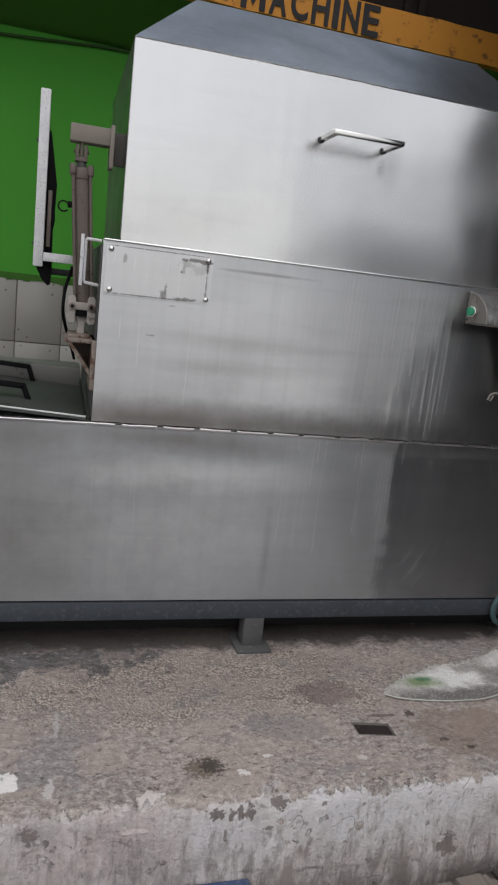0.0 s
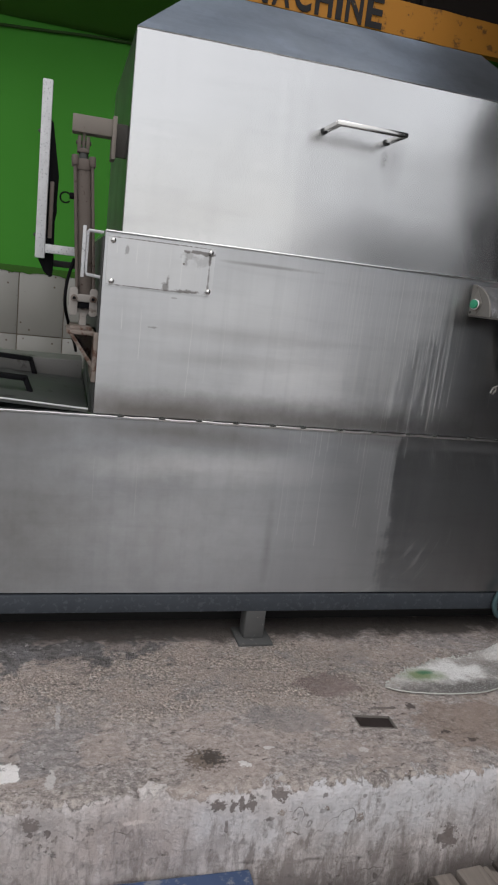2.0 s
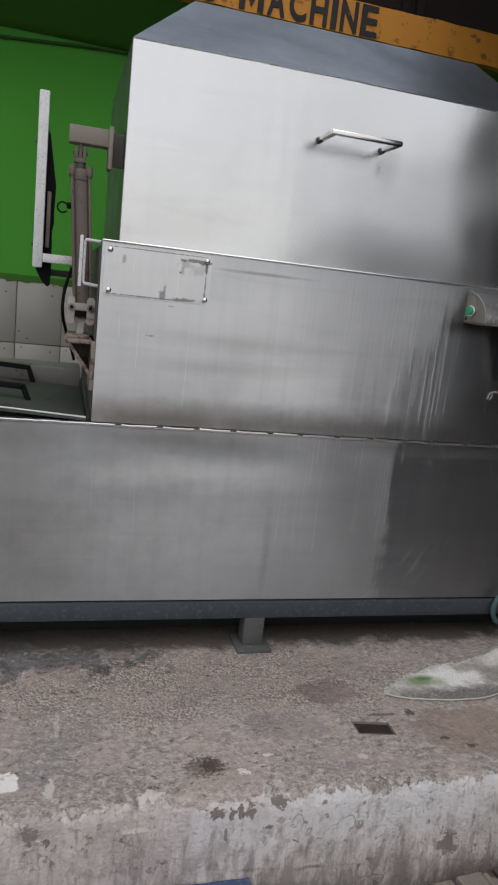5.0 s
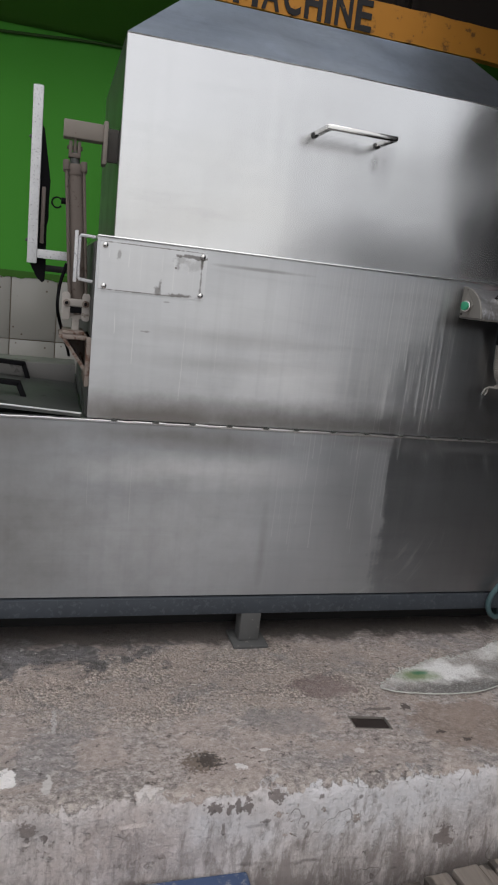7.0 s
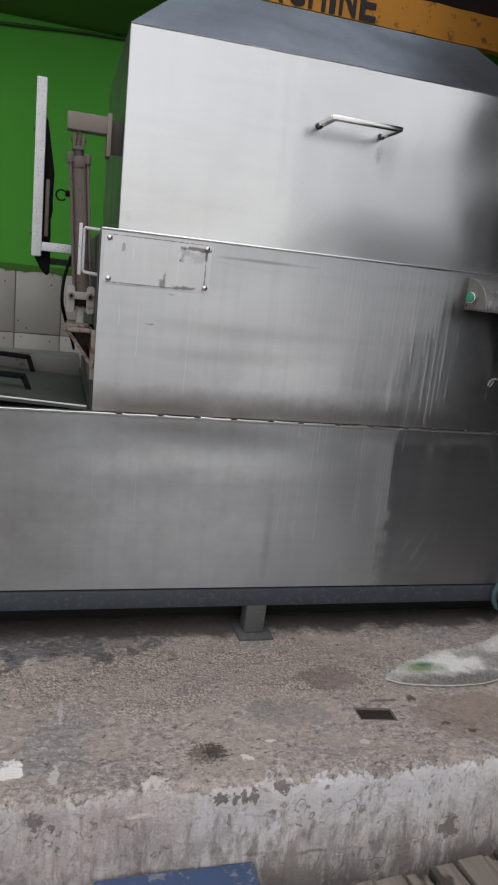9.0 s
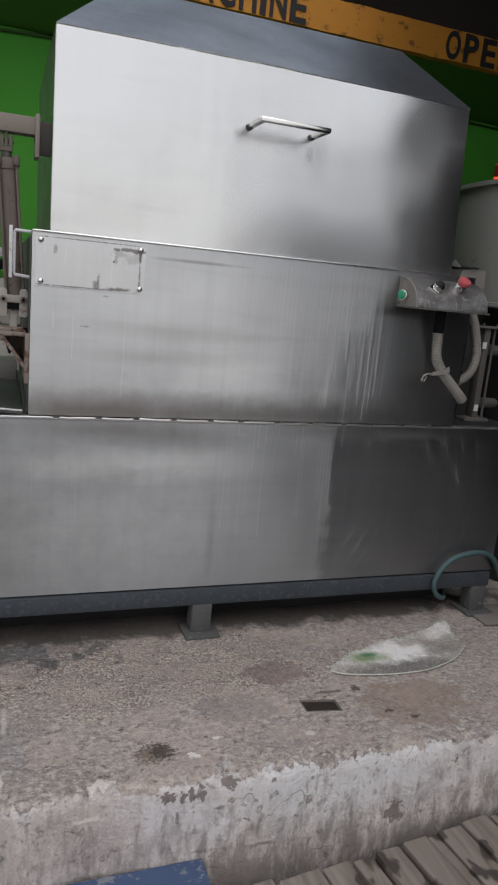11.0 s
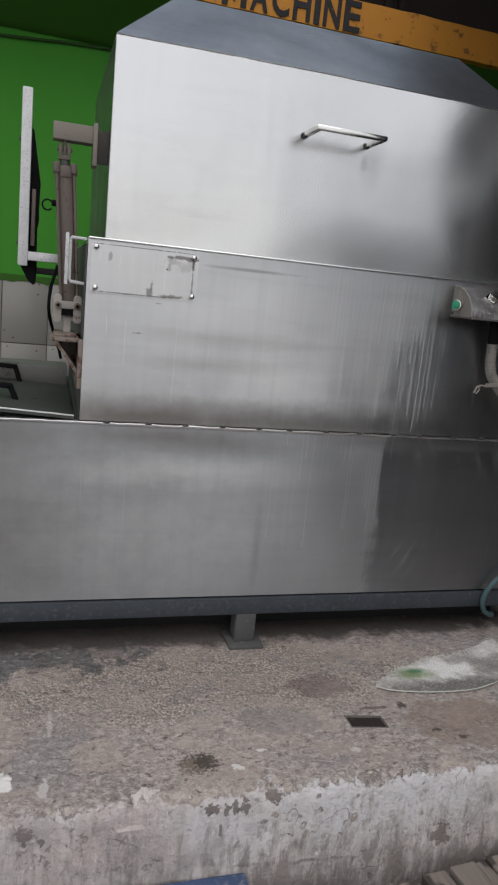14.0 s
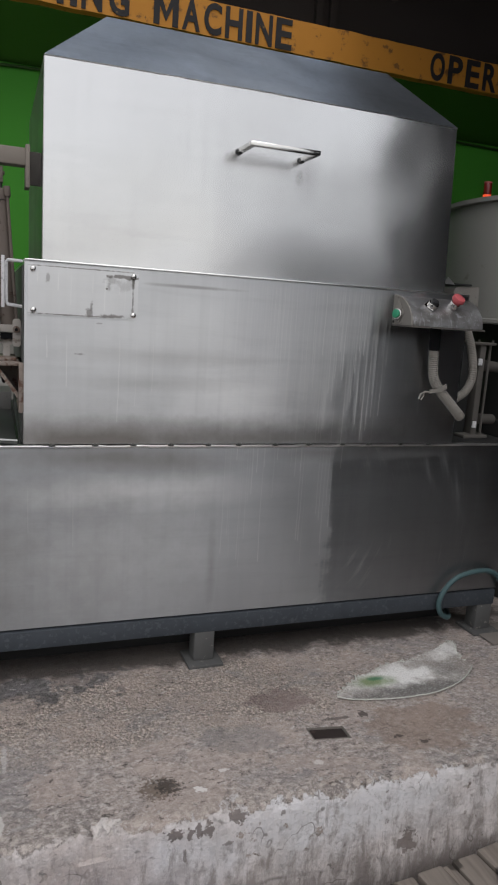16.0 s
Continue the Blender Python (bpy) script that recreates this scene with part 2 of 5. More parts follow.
STEEL_TANK = steel_material("brushed_steel_tank", (0.370, 0.383, 0.401), 0.285, 0.38, 0.88, limits=(0.284, 0.40), dry=(0.838, 0.835, 0.20, 0.66, 0.36, 0.9),
                            drips=((60, 3.0, 0.42, 0.70, 0.22, 0.62, 0.0024, 0.36, 0.25, 0.55, 0.90), (95, 8.0, 0.42, 0.70, 0.25, 0.64, 0.0016, 0.40, 0.30, 0.60, 0.88), (12, 6.0, 0.45, 0.66, 0.20, 0.45, 0.0022, 0.25, 0.9, 0.95, 1.46), (10, 1.0, 0.5, 0.56, 0.30, 0.50, 0.0016, 0.35, -0.60, -0.5, 0.25)),
                            wipes=((0.62, 0.50, 0.28, 0.62, 1.0, 0.26), (0.60, 0.38, 0.40, 0.85, 4.0, 0.22), (-0.75, 0.30, 0.15, 0.45, 8.0, 0.05)),
                            # grime under the lip, and dark reflections painted in at top and left
                            smudges_and_shade=((-0.40, 0.38, 0.46, 0.28, 0.58, 0.9), (0.16, 0.630, 0.16, 0.024, 0.55, 0.9), (0.36, 0.615, 0.12, 0.030, 0.40, 0.9), (-0.25, 0.62, 0.10, 0.03, 0.35, 0.9), (0.47, 0.30, 0.010, 0.075, 0.32, 0.9), (0.80, 0.638, 0.16, 0.018, 0.45, 0.9), (1.30, 0.640, 0.25, 0.022, 0.35, 0.9)),
                            # bright reflections painted in as blots of paler metal and film
                            sheen_blots=((0.26, 0.53, 0.26, 0.035, 0.45), (0.10, 0.36, 0.30, 0.12, 0.22)), films=((0.30, 0.545, 0.22, 0.030, 0.10), (1.05, 0.63, 0.22, 0.014, 0.14), (1.10, 0.40, 0.32, 0.28, 0.07), (0.45, 0.42, 0.30, 0.20, 0.05)))
# stains, with the hood end's dark reflection painted into the colour
STEEL_SIDE = steel_material("dull_steel_end", (0.36, 0.36, 0.36), 0.30, 0.9, 0.2, limits=(0.285, 0.6), smudges_and_shade=((0.0, 1.15, 2.0, 0.10, 0.5, 0.9), (0.0, 1.36, 2.0, 0.06, 0.3, 0.9)))
STEEL_ROOF = steel_material("dull_steel_roof", (0.48, 0.51, 0.56), 0.30, 0.95, 0.3, limits=(0.285, 0.6))
STEEL_DULL = painted_material("dull_steel_sheet", (0.082, 0.085, 0.081), (0.038, 0.037, 0.034), 0.72, 0.50, 11.0, 0.45)
STEEL_BOX = Nodes(material("scratched_steel_box", (0.36, 0.36, 0.37), 0.36, 0.85))
_s = STEEL_BOX.noise((60, 60, 22), 6.0, 0.72, (1, 2, 3), 1.4)
_g = STEEL_BOX.noise((9, 9, 14), 4.0, 0.6, (5, 2, 1))
_c = STEEL_BOX.mix(STEEL_BOX.ramp(_g, 0.40, 0.66), (0.36, 0.355, 0.36), (0.17, 0.16, 0.15))
_c = STEEL_BOX.mix(STEEL_BOX.math("MULTIPLY", STEEL_BOX.ramp(_s, 0.52, 0.68), STEEL_BOX.ramp(STEEL_BOX.axis("Z"), 1.095, 1.06, 0.20, 0.55)), _c, (0.62, 0.64, 0.68))
STEEL_BOX = STEEL_BOX.set(_c, STEEL_BOX.ramp(_s, 0.4, 0.7, 0.32, 0.5), None, STEEL_BOX.ramp(_s, 0.52, 0.7, 0.9, 0.45))
TAN_SHEET = painted_material("stained_tan_sheet", (0.19, 0.178, 0.162), (0.10, 0.09, 0.08), 0.6, 0.6, 30.0)
VOID = material("unlit_black_gap", (0.004, 0.004, 0.004), 1.0)
STEEL_BRIGHT = material("bright_steel", (0.68, 0.67, 0.65), 0.16, 1.0)
STEP = painted_material("stained_step_sheet", (0.19, 0.185, 0.175), (0.055, 0.05, 0.046), 0.70, 0.5, 8.0, 0.3)
END_SHEET = painted_material("stained_end_sheet", (0.085, 0.085, 0.082), (0.18, 0.175, 0.165), 0.5, 0.55, 16.0, 0.4)
EDGE = steel_material("folded_steel_edge", (0.80, 0.80, 0.79), 0.30, 0.2)
FRAME = painted_material("blue_grey_painted_steel", (0.044, 0.051, 0.061), (0.062, 0.069, 0.078), 0.80, 0.6, 75.0)
DUSTY = painted_material("dusty_pale_casting", (0.34, 0.315, 0.29), (0.17, 0.14, 0.12), 0.6, 0.7, 45.0)
PALE_BEIGE = painted_material("pale_beige_painted_tube", (0.205, 0.180, 0.155), (0.09, 0.05, 0.032), 0.45, 0.55, 40.0)
BEIGE = painted_material("beige_grey_painted_steel", (0.125, 0.102, 0.088), (0.055, 0.035, 0.026), 0.55, 0.55, 40.0)
WHITE = painted_material("chipped_white_paint", (0.60, 0.60, 0.61), (0.24, 0.24, 0.26), 0.72, 0.5, 210.0)
RUSTY = painted_material("rusty_beige_bracket", (0.20, 0.165, 0.143), (0.085, 0.045, 0.030), 0.95, 0.6, 26.0)
RUBBER = material("black_rubber", (0.008, 0.008, 0.009), 0.8)
RUBBER.node_tree.nodes["Principled BSDF"].inputs["Specular IOR Level"].default_value = 0.06
# black that stands for deep shade
SHADE_BLACK = material("shade_black", (0.006, 0.006, 0.006), 0.95)
DARK_PLATE = painted_material("dark_flap_sheet", (0.022, 0.022, 0.022), (0.07, 0.07, 0.07), 0.3, 0.5, 20.0)
RED = painted_material("faded_red_plastic", (0.42, 0.085, 0.095), (0.48, 0.20, 0.20), 0.4, 0.42, 90.0)
GREEN_CAP = material("green_plastic", (0.02, 0.24, 0.12), 0.35)
BLACK_CAP = material("black_plastic", (0.015, 0.015, 0.016), 0.4)
LETTER = painted_material("black_sign_paint", (0.018, 0.017, 0.018), (0.25, 0.14, 0.03), 0.30, 0.6, 50.0)
ORANGE = painted_material("ochre_sign_paint", (0.43, 0.185, 0.022), (0.16, 0.075, 0.02), 0.70, 0.6, 18.0)
GREEN = painted_material("green_wall_paint", (0.053, 0.245, 0.022), (0.046, 0.208, 0.019), 0.2, 0.7, 6.0)
# the wall's green again, darker: the soffit's shade put in the colour
GREEN_DARK = painted_material("darkened_green_paint", (0.034, 0.108, 0.009), (0.028, 0.080, 0.008), 0.2, 0.6, 6.0)
# pipe green darkened to carry the shadow line at the wall top
PIPE = painted_material("shadow_green_pipe", (0.018, 0.05, 0.006), (0.03, 0.08, 0.01), 0.3, 0.6, 12.0)
CONDUIT = painted_material("grey_conduit", (0.22, 0.205, 0.185), (0.13, 0.12, 0.11), 0.5, 0.55, 50.0)
HOSE = painted_material("teal_hose", (0.055, 0.098, 0.104), (0.12, 0.145, 0.145), 0.4, 0.4, 30.0)
VAT = painted_material("grey_enamel_vat", (0.29, 0.283, 0.262), (0.20, 0.19, 0.17), 0.5, 0.6, 9.0)
TILE = Nodes(material("white_glazed_tile", (0.5, 0.48, 0.44), 0.25))
_spots = TILE.ramp(TILE.cells((21, 21, 21))[0], 0.12, 0.06)
TILE = TILE.set(TILE.mix(_spots, TILE.mix(TILE.random(), (0.226, 0.220, 0.201), (0.262, 0.256, 0.234)), (0.10, 0.08, 0.06)))
GROUT = material("brown_grout", (0.13, 0.105, 0.075), 0.9)
DARK_WALL = painted_material("near_black_brown_boards", (0.014, 0.010, 0.0085), (0.026, 0.019, 0.016), 0.4, 0.8, 5.0)
FACADE = painted_material("blue_grey_facade", (0.42, 0.48, 0.56), (0.30, 0.34, 0.40), 0.4, 0.8, 2.0)
GREY_WALL = painted_material("grey_plaster", (0.38, 0.38, 0.385), (0.28, 0.28, 0.28), 0.4, 0.8, 2.0)
DARK_FACADE = painted_material("dark_unseen_wall", (0.036, 0.036, 0.039), (0.044, 0.044, 0.046), 0.4, 0.7, 2.0)
ASPHALT = painted_material("dark_asphalt", (0.050, 0.050, 0.052), (0.075, 0.074, 0.072), 0.5, 0.85, 12.0)
FAR = painted_material("pale_unseen_yard", (0.72, 0.71, 0.69), (0.55, 0.54, 0.52), 0.5, 0.8, 0.8)


def concrete_material():
    """Old screed with exposed grit, damp patches, scraped paint and shade painted under the machine."""
    n = Nodes(material("worn_concrete", (0.3, 0.28, 0.26), 0.85))
    big = n.noise((2.3, 2.3, 2.3), 6.0, 0.6, (1, 4, 0), 0.6)
    mid = n.noise((9, 11, 11), 8.0, 0.68, (3, 3, 0), 0.35)
    small = n.noise((52, 66, 52), 8.0, 0.75, (1, 7, 2), 0.25)
    fine = n.noise((150, 150, 150), 5.0, 0.8)
    y, x, z = n.axis("Y"), n.axis("X"), n.axis("Z")
    col = n.mix(n.ramp(big, 0.40, 0.60), (0.262, 0.236, 0.219), (0.332, 0.297, 0.272))
    col = n.mix(n.ramp(n.noise((6, 8, 7), 8.0, 0.68, (9, 2, 0), 0.8), 0.46, 0.62, 0.0, 0.35), col, (0.395, 0.335, 0.290))
    col = n.mix(n.ramp(mid, 0.50, 0.60, 0.0, 0.42), col, (0.165, 0.157, 0.152))
    col = n.mix(n.ramp(mid, 0.40, 0.37, 0.0, 0.45), col, (0.40, 0.365, 0.335))
    rough_zone = n.math("MULTIPLY", blot(n, 0.30, -0.17, 0.62, 0.16, 9, 3.0, 0.3), 0.9)
    col = n.mix(n.math("MULTIPLY", rough_zone, 0.5), col, (0.43, 0.375, 0.325))
    col = n.mix(n.ramp(small, 0.52, 0.575, 0.0, 0.70), col, (0.48, 0.45, 0.425))
    col = n.mix(n.ramp(small, 0.47, 0.42, 0.0, 0.62), col, (0.125, 0.110, 0.102))
    # pebbles laid bare where the screed has worn away
    stone, tint = n.cells((140, 120, 140))
    shade = n.t.nodes.new("ShaderNodeSeparateColor")
    n.t.links.new(tint, shade.inputs[0])
    pebble = n.mix(shade.outputs[0], (0.40, 0.35, 0.30), (0.66, 0.59, 0.52))
    pebble = n.mix(n.ramp(stone, 0.42, 0.70, 0.0, 0.70), pebble, (0.13, 0.11, 0.095))
    bare = n.math("MULTIPLY", rough_zone, n.ramp(mid, 0.60, 0.50, 0.35, 0.95))
    col = n.mix(bare, col, pebble)
    speck = n.math("MULTIPLY", n.ramp(n.noise((125, 150, 125), 5.0, 0.8, (6, 6, 6)), 0.50, 0.58), n.ramp(rough_zone, 0, 0.9, 0.25, 0.7))
    col = n.mix(speck, col, (0.12, 0.098, 0.085))
    col = n.mix(n.ramp(fine, 0.52, 0.64, 0.0, 0.55), col, (0.48, 0.45, 0.42))
    col = n.mix(n.ramp(fine, 0.46, 0.32, 0.0, 0.55), col, (0.09, 0.082, 0.075))
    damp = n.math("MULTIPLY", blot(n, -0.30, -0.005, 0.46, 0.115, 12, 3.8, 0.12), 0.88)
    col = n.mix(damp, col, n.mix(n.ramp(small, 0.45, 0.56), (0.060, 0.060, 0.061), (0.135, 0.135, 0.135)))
    # shade under the machine, painted as a dark strip on the floor
    foot_shade = n.math("MULTIPLY", blot(n, 0.45, 0.105, 1.35, 0.095, 10, 2.2, 0.22), 0.88)
    film = n.math("MULTIPLY", n.ramp(n.noise((5, 6, 5), 7.0, 0.7, (4, 4, 4), 0.9), 0.52, 0.60), 0.38)
    col = n.mix(film, col, (0.20, 0.202, 0.210))
    # crusts of a later screed with dark broken rims
    scab = n.noise((5.5, 7.5, 6), 7.0, 0.60, (7, 3, 5), 0.5)
    col = n.mix(n.ramp(scab, 0.515, 0.525, 0.0, 0.38), col, (0.375, 0.318, 0.280))
    col = n.mix(n.ramp(n.math("ABSOLUTE", n.math("SUBTRACT", scab, 0.512)), 0.008, 0.002, 0.0, 0.28), col, (0.105, 0.092, 0.084))
    col = n.mix(foot_shade, col, (0.055, 0.048, 0.043))
    flecks = n.ramp(n.noise((34, 50, 30), 5.0, 0.65, (2, 8, 0)), 0.605, 0.625, 0.0, 0.50)
    flecks = n.math("MULTIPLY", flecks, n.ramp(foot_shade, 0.0, 0.6, 1.0, 0.0))
    col = n.mix(flecks, col, (0.52, 0.51, 0.49))
    pits = n.ramp(n.noise((42, 60, 42), 6.0, 0.68, (7, 1, 0)), 0.610, 0.635, 0.0, 0.70)
    col = n.mix(pits, col, (0.055, 0.045, 0.040))
    for cx, cy, rx, ry, size, ragged, shade, power in (
            (0.618, -0.250, 0.088, 0.056, 18, 2.2, (0.175, 0.132, 0.122), 0.66),
            (0.215, -0.512, 0.038, 0.032, 110, 4.6, (0.110, 0.082, 0.058), 0.75),
            (0.236, -0.508, 0.024, 0.024, 120, 4.6, (0.045, 0.038, 0.032), 0.85),
            (-0.200, -0.520, 0.026, 0.032, 34, 3.6, (0.72, 0.71, 0.69), 1.0),
            (0.300, -0.535, 0.016, 0.009, 40, 5.0, (0.62, 0.61, 0.59), 0.95),
            (0.370, -0.487, 0.013, 0.005, 60, 3.0, (0.56, 0.55, 0.53), 0.9),
            (-0.115, -0.545, 0.009, 0.026, 60, 3.4, (0.50, 0.49, 0.47), 0.85),
            (0.085, -0.585, 0.026, 0.018, 50, 3.4, (0.56, 0.54, 0.52), 0.85),
            (0.600, -0.515, 0.012, 0.008, 60, 3.0, (0.50, 0.48, 0.46), 0.85),
            (-0.10, -0.33, 0.006, 0.045, 50, 3.4, (0.44, 0.43, 0.42), 0.75),
            (0.93, -0.44, 0.15, 0.10, 14, 2.5, (0.225, 0.170, 0.132), 0.55),
            (0.45, -0.38, 0.10, 0.05, 14, 2.8, (0.17, 0.170, 0.172), 0.40),
            (0.72, -0.36, 0.030, 0.006, 40, 5.0, (0.07, 0.06, 0.055), 0.7),
            (0.80, -0.36, 0.012, 0.012, 45, 5.0, (0.05, 0.04, 0.035), 0.85),
            (0.845, -0.47, 0.016, 0.007, 50, 5.0, (0.05, 0.04, 0.035), 0.85),
            (0.90, -0.505, 0.012, 0.008, 50, 5.0, (0.05, 0.04, 0.035), 0.85)):
        col = n.mix(n.math("MULTIPLY", blot(n, cx, cy, rx, ry, size, ragged, 0.12), power), col, shade)
    # whitewash on the kerb, flaking at its top edge
    flake = n.noise((22, 22, 22), 8.0, 0.70, (5, 5, 1), 0.15)
    edge = n.math("ADD", n.math("MULTIPLY", z, -30.0), n.math("MULTIPLY", n.math("SUBTRACT", flake, 0.5), 3.2))
    coat = n.math("MULTIPLY", n.math("MULTIPLY", n.ramp(edge, 0.30, 0.38), n.ramp(y, -0.555, -0.572)), n.ramp(flake, 0.655, 0.63))
    coat = n.math("MULTIPLY", coat, n.ramp(n.math("ADD", z, n.math("MULTIPLY", big, 0.10)), -0.30, -0.24))
    run = n.noise((40, 40, 5.0), 7.0, 0.7)
    wash = n.mix(n.ramp(run, 0.42, 0.64, 0.0, 0.62), (0.53, 0.505, 0.492), (0.31, 0.284, 0.268))
    wash = n.mix(n.math("MULTIPLY", blot(n, 0.62, -0.06, 0.34, 0.08, 10, 3.0, 0.6, "Z"), 0.6), wash, (0.60, 0.625, 0.65))
    wash = n.mix(n.math("MULTIPLY", blot(n, 0.02, -0.10, 0.14, 0.08, 12, 3.0, 0.6, "Z"), 0.5), wash, (0.40, 0.335, 0.30))
    wash = n.mix(n.ramp(n.noise((7, 7, 6), 7.0, 0.72, (3, 3, 3), 0.2), 0.50, 0.62, 0.0, 0.6), wash, (0.27, 0.252, 0.242))
    wash = n.mix(n.ramp(small, 0.43, 0.38, 0.0, 0.40), wash, (0.22, 0.20, 0.185))
    wash = n.mix(n.ramp(small, 0.56, 0.62, 0.0, 0.40), wash, (0.62, 0.61, 0.60))
    for cx, cz, rx, rz, power in ((0.228, -0.030, 0.016, 0.012, 0.85), (0.260, -0.032, 0.007, 0.013, 0.85), (0.278, -0.030, 0.006, 0.014, 0.85), (0.298, -0.034, 0.009, 0.014, 0.85), (0.366, -0.022, 0.018, 0.014, 0.85),
                                  (-0.150, -0.040, 0.015, 0.020, 0.75), (-0.115, -0.062, 0.006, 0.008, 0.8), (0.250, -0.082, 0.005, 0.010, 0.7), (0.80, -0.175, 0.022, 0.022, 0.8), (0.345, -0.075, 0.010, 0.004, 0.6), (0.47, -0.028, 0.006, 0.006, 0.7)):
        wash = n.mix(n.math("MULTIPLY", blot(n, cx, cz, rx, rz, 70, 4.6, 0.12, "Z"), power), wash, (0.125, 0.105, 0.095))
    # ragged dark streaks, denser towards the kerb's foot
    low_streaks = n.noise((26, 26, 9), 8.0, 0.72, (8, 3, 1), 0.3)
    low_streaks = n.ramp(n.math("ADD", low_streaks, n.math("MULTIPLY", z, -0.9)), 0.60, 0.74, 0.0, 0.7)
    wash = n.mix(low_streaks, wash, (0.165, 0.142, 0.128))
    ledge = n.math("ADD", z, n.math("MULTIPLY", n.math("SUBTRACT", n.noise((6, 6, 6), 5.0, 0.65, (4, 8, 2)), 0.5), 0.06))
    ledge = n.math("ADD", ledge, n.math("MULTIPLY", n.math("SUBTRACT", x, 0.35), 0.10))
    ledge = n.math("MULTIPLY", n.ramp(n.math("ABSOLUTE", n.math("ADD", ledge, 0.178)), 0.007, 0.001), n.ramp(n.noise((9, 9, 9), 3.0, 0.6, (2, 2, 7)), 0.46, 0.60, 0.0, 0.6))
    ledge = n.math("MULTIPLY", ledge, n.math("MULTIPLY", n.ramp(x, 0.15, 0.30), n.ramp(x, 0.75, 0.55)))
    wash = n.mix(ledge, wash, (0.07, 0.06, 0.052))
    crack = n.math("ABSOLUTE", n.math("SUBTRACT", n.noise((7, 7, 5), 3.0, 0.55, (1, 2, 9)), 0.5))
    crack = n.math("MULTIPLY", n.ramp(crack, 0.006, 0.002), n.ramp(n.noise((4, 4, 4), 2.0, 0.5, (3, 9, 2)), 0.55, 0.60, 0.0, 0.6))
    wash = n.mix(crack, wash, (0.10, 0.085, 0.075))
    col = n.mix(n.math("MULTIPLY", crack, 0.6), col, (0.10, 0.085, 0.075))
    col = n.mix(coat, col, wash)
    height = n.math("ADD", n.math("ADD", n.math("MULTIPLY", fine, 0.30), n.math("ADD", n.math("MULTIPLY", mid, 0.5), n.math("MULTIPLY", small, 0.8))), n.math("SUBTRACT", n.math("MULTIPLY", coat, 0.22), n.math("MULTIPLY", pits, 0.5)))
    # a lighter, crumbling line along the nose
    nose = n.math("MULTIPLY", n.math("MULTIPLY", n.ramp(y, -0.555, -0.585), n.ramp(z, -0.028, -0.010)), n.ramp(small, 0.50, 0.60, 0.0, 0.55))
    col = n.mix(n.math("MULTIPLY", nose, n.math("SUBTRACT", 1.0, coat)), col, (0.43, 0.395, 0.345))
    height = n.math("SUBTRACT", height, n.math("MULTIPLY", speck, 0.25))
    height = n.math("SUBTRACT", height, n.math("MULTIPLY", bare, n.ramp(stone, 0.2, 0.65, 0.0, 0.8)))
    gain = n.t.nodes.new("ShaderNodeVectorMath")
    gain.operation = "MULTIPLY"
    n.t.links.new(col, gain.inputs[0])
    gain.inputs[1].default_value = (1.265, 1.222, 1.222)
    col = gain.outputs[0]
    return n.set(col, n.ramp(damp, 0, 1, 0.85, 0.6), n.bump(height, 1.0, 0.008))


def wood_material(name, base, dark):
    n = Nodes(material(name, base, 0.75))
    grain = n.noise((40, 3, 40), 5.0, 0.6, (0, 0, 0), 0.6)
    wet = n.ramp(n.noise((14, 9, 14), 3.0, 0.5, (4, 4, 4)), 0.56, 0.60, 0.0, 0.85)
    col = n.mix(n.ramp(grain, 0.35, 0.68), base, dark)
    col = n.mix(n.math("MULTIPLY", n.random(), 0.5), col, tuple(c * 0.7 for c in base))
    col = n.mix(wet, col, tuple(c * 0.22 for c in dark))
    return n.set(col, n.ramp(wet, 0, 1, 0.8, 0.45), n.bump(grain, 0.8, 0.003))


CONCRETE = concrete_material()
WOOD = wood_material("weathered_pallet_wood", (0.275, 0.238, 0.205), (0.125, 0.102, 0.085))
ROAD = painted_material("street_concrete", (0.23, 0.225, 0.215), (0.17, 0.166, 0.16), 0.5, 0.8, 5.0)
BLUE = painted_material("scuffed_blue_plastic", (0.068, 0.103, 0.20), (0.22, 0.235, 0.27), 0.78, 0.5, 24.0)
CLOTH = Nodes(material("dirty_white_filter_cloth", (0.6, 0.6, 0.57), 0.9))
_m = CLOTH.noise((26, 30, 26), 7.0, 0.72, (2, 2, 2), 0.1)
_w = CLOTH.noise((170, 170, 170), 4.0, 0.75)
_c = CLOTH.mix(CLOTH.ramp(_m, 0.40, 0.62), (0.50, 0.475, 0.45), (0.30, 0.265, 0.24))
for _x, _y, _rx, _ry, _k, _p in ((1.01, -0.205, 0.11, 0.055, (0.80, 0.79, 0.77), 0.95), (1.25, -0.095, 0.075, 0.055, (0.76, 0.745, 0.72), 0.9), (0.85, -0.235, 0.05, 0.02, (0.60, 0.585, 0.56), 0.6),
                                 (1.02, -0.298, 0.24, 0.036, (0.10, 0.095, 0.088), 0.85), (1.19, -0.215, 0.06, 0.040, (0.12, 0.11, 0.10), 0.62), (1.10, -0.165, 0.05, 0.020, (0.24, 0.20, 0.175), 0.6), (1.25, -0.185, 0.035, 0.05, (0.26, 0.225, 0.20), 0.75)):
    _c = CLOTH.mix(CLOTH.math("MULTIPLY", blot(CLOTH, _x, _y, _rx, _ry, 26, 2.4, 0.45), _p), _c, _k)
_c = CLOTH.mix(CLOTH.ramp(_w, 0.50, 0.68, 0.0, 0.45), _c, (0.17, 0.155, 0.14))
_c = CLOTH.mix(CLOTH.ramp(_w, 0.50, 0.36, 0.0, 0.40), _c, (0.66, 0.65, 0.63))
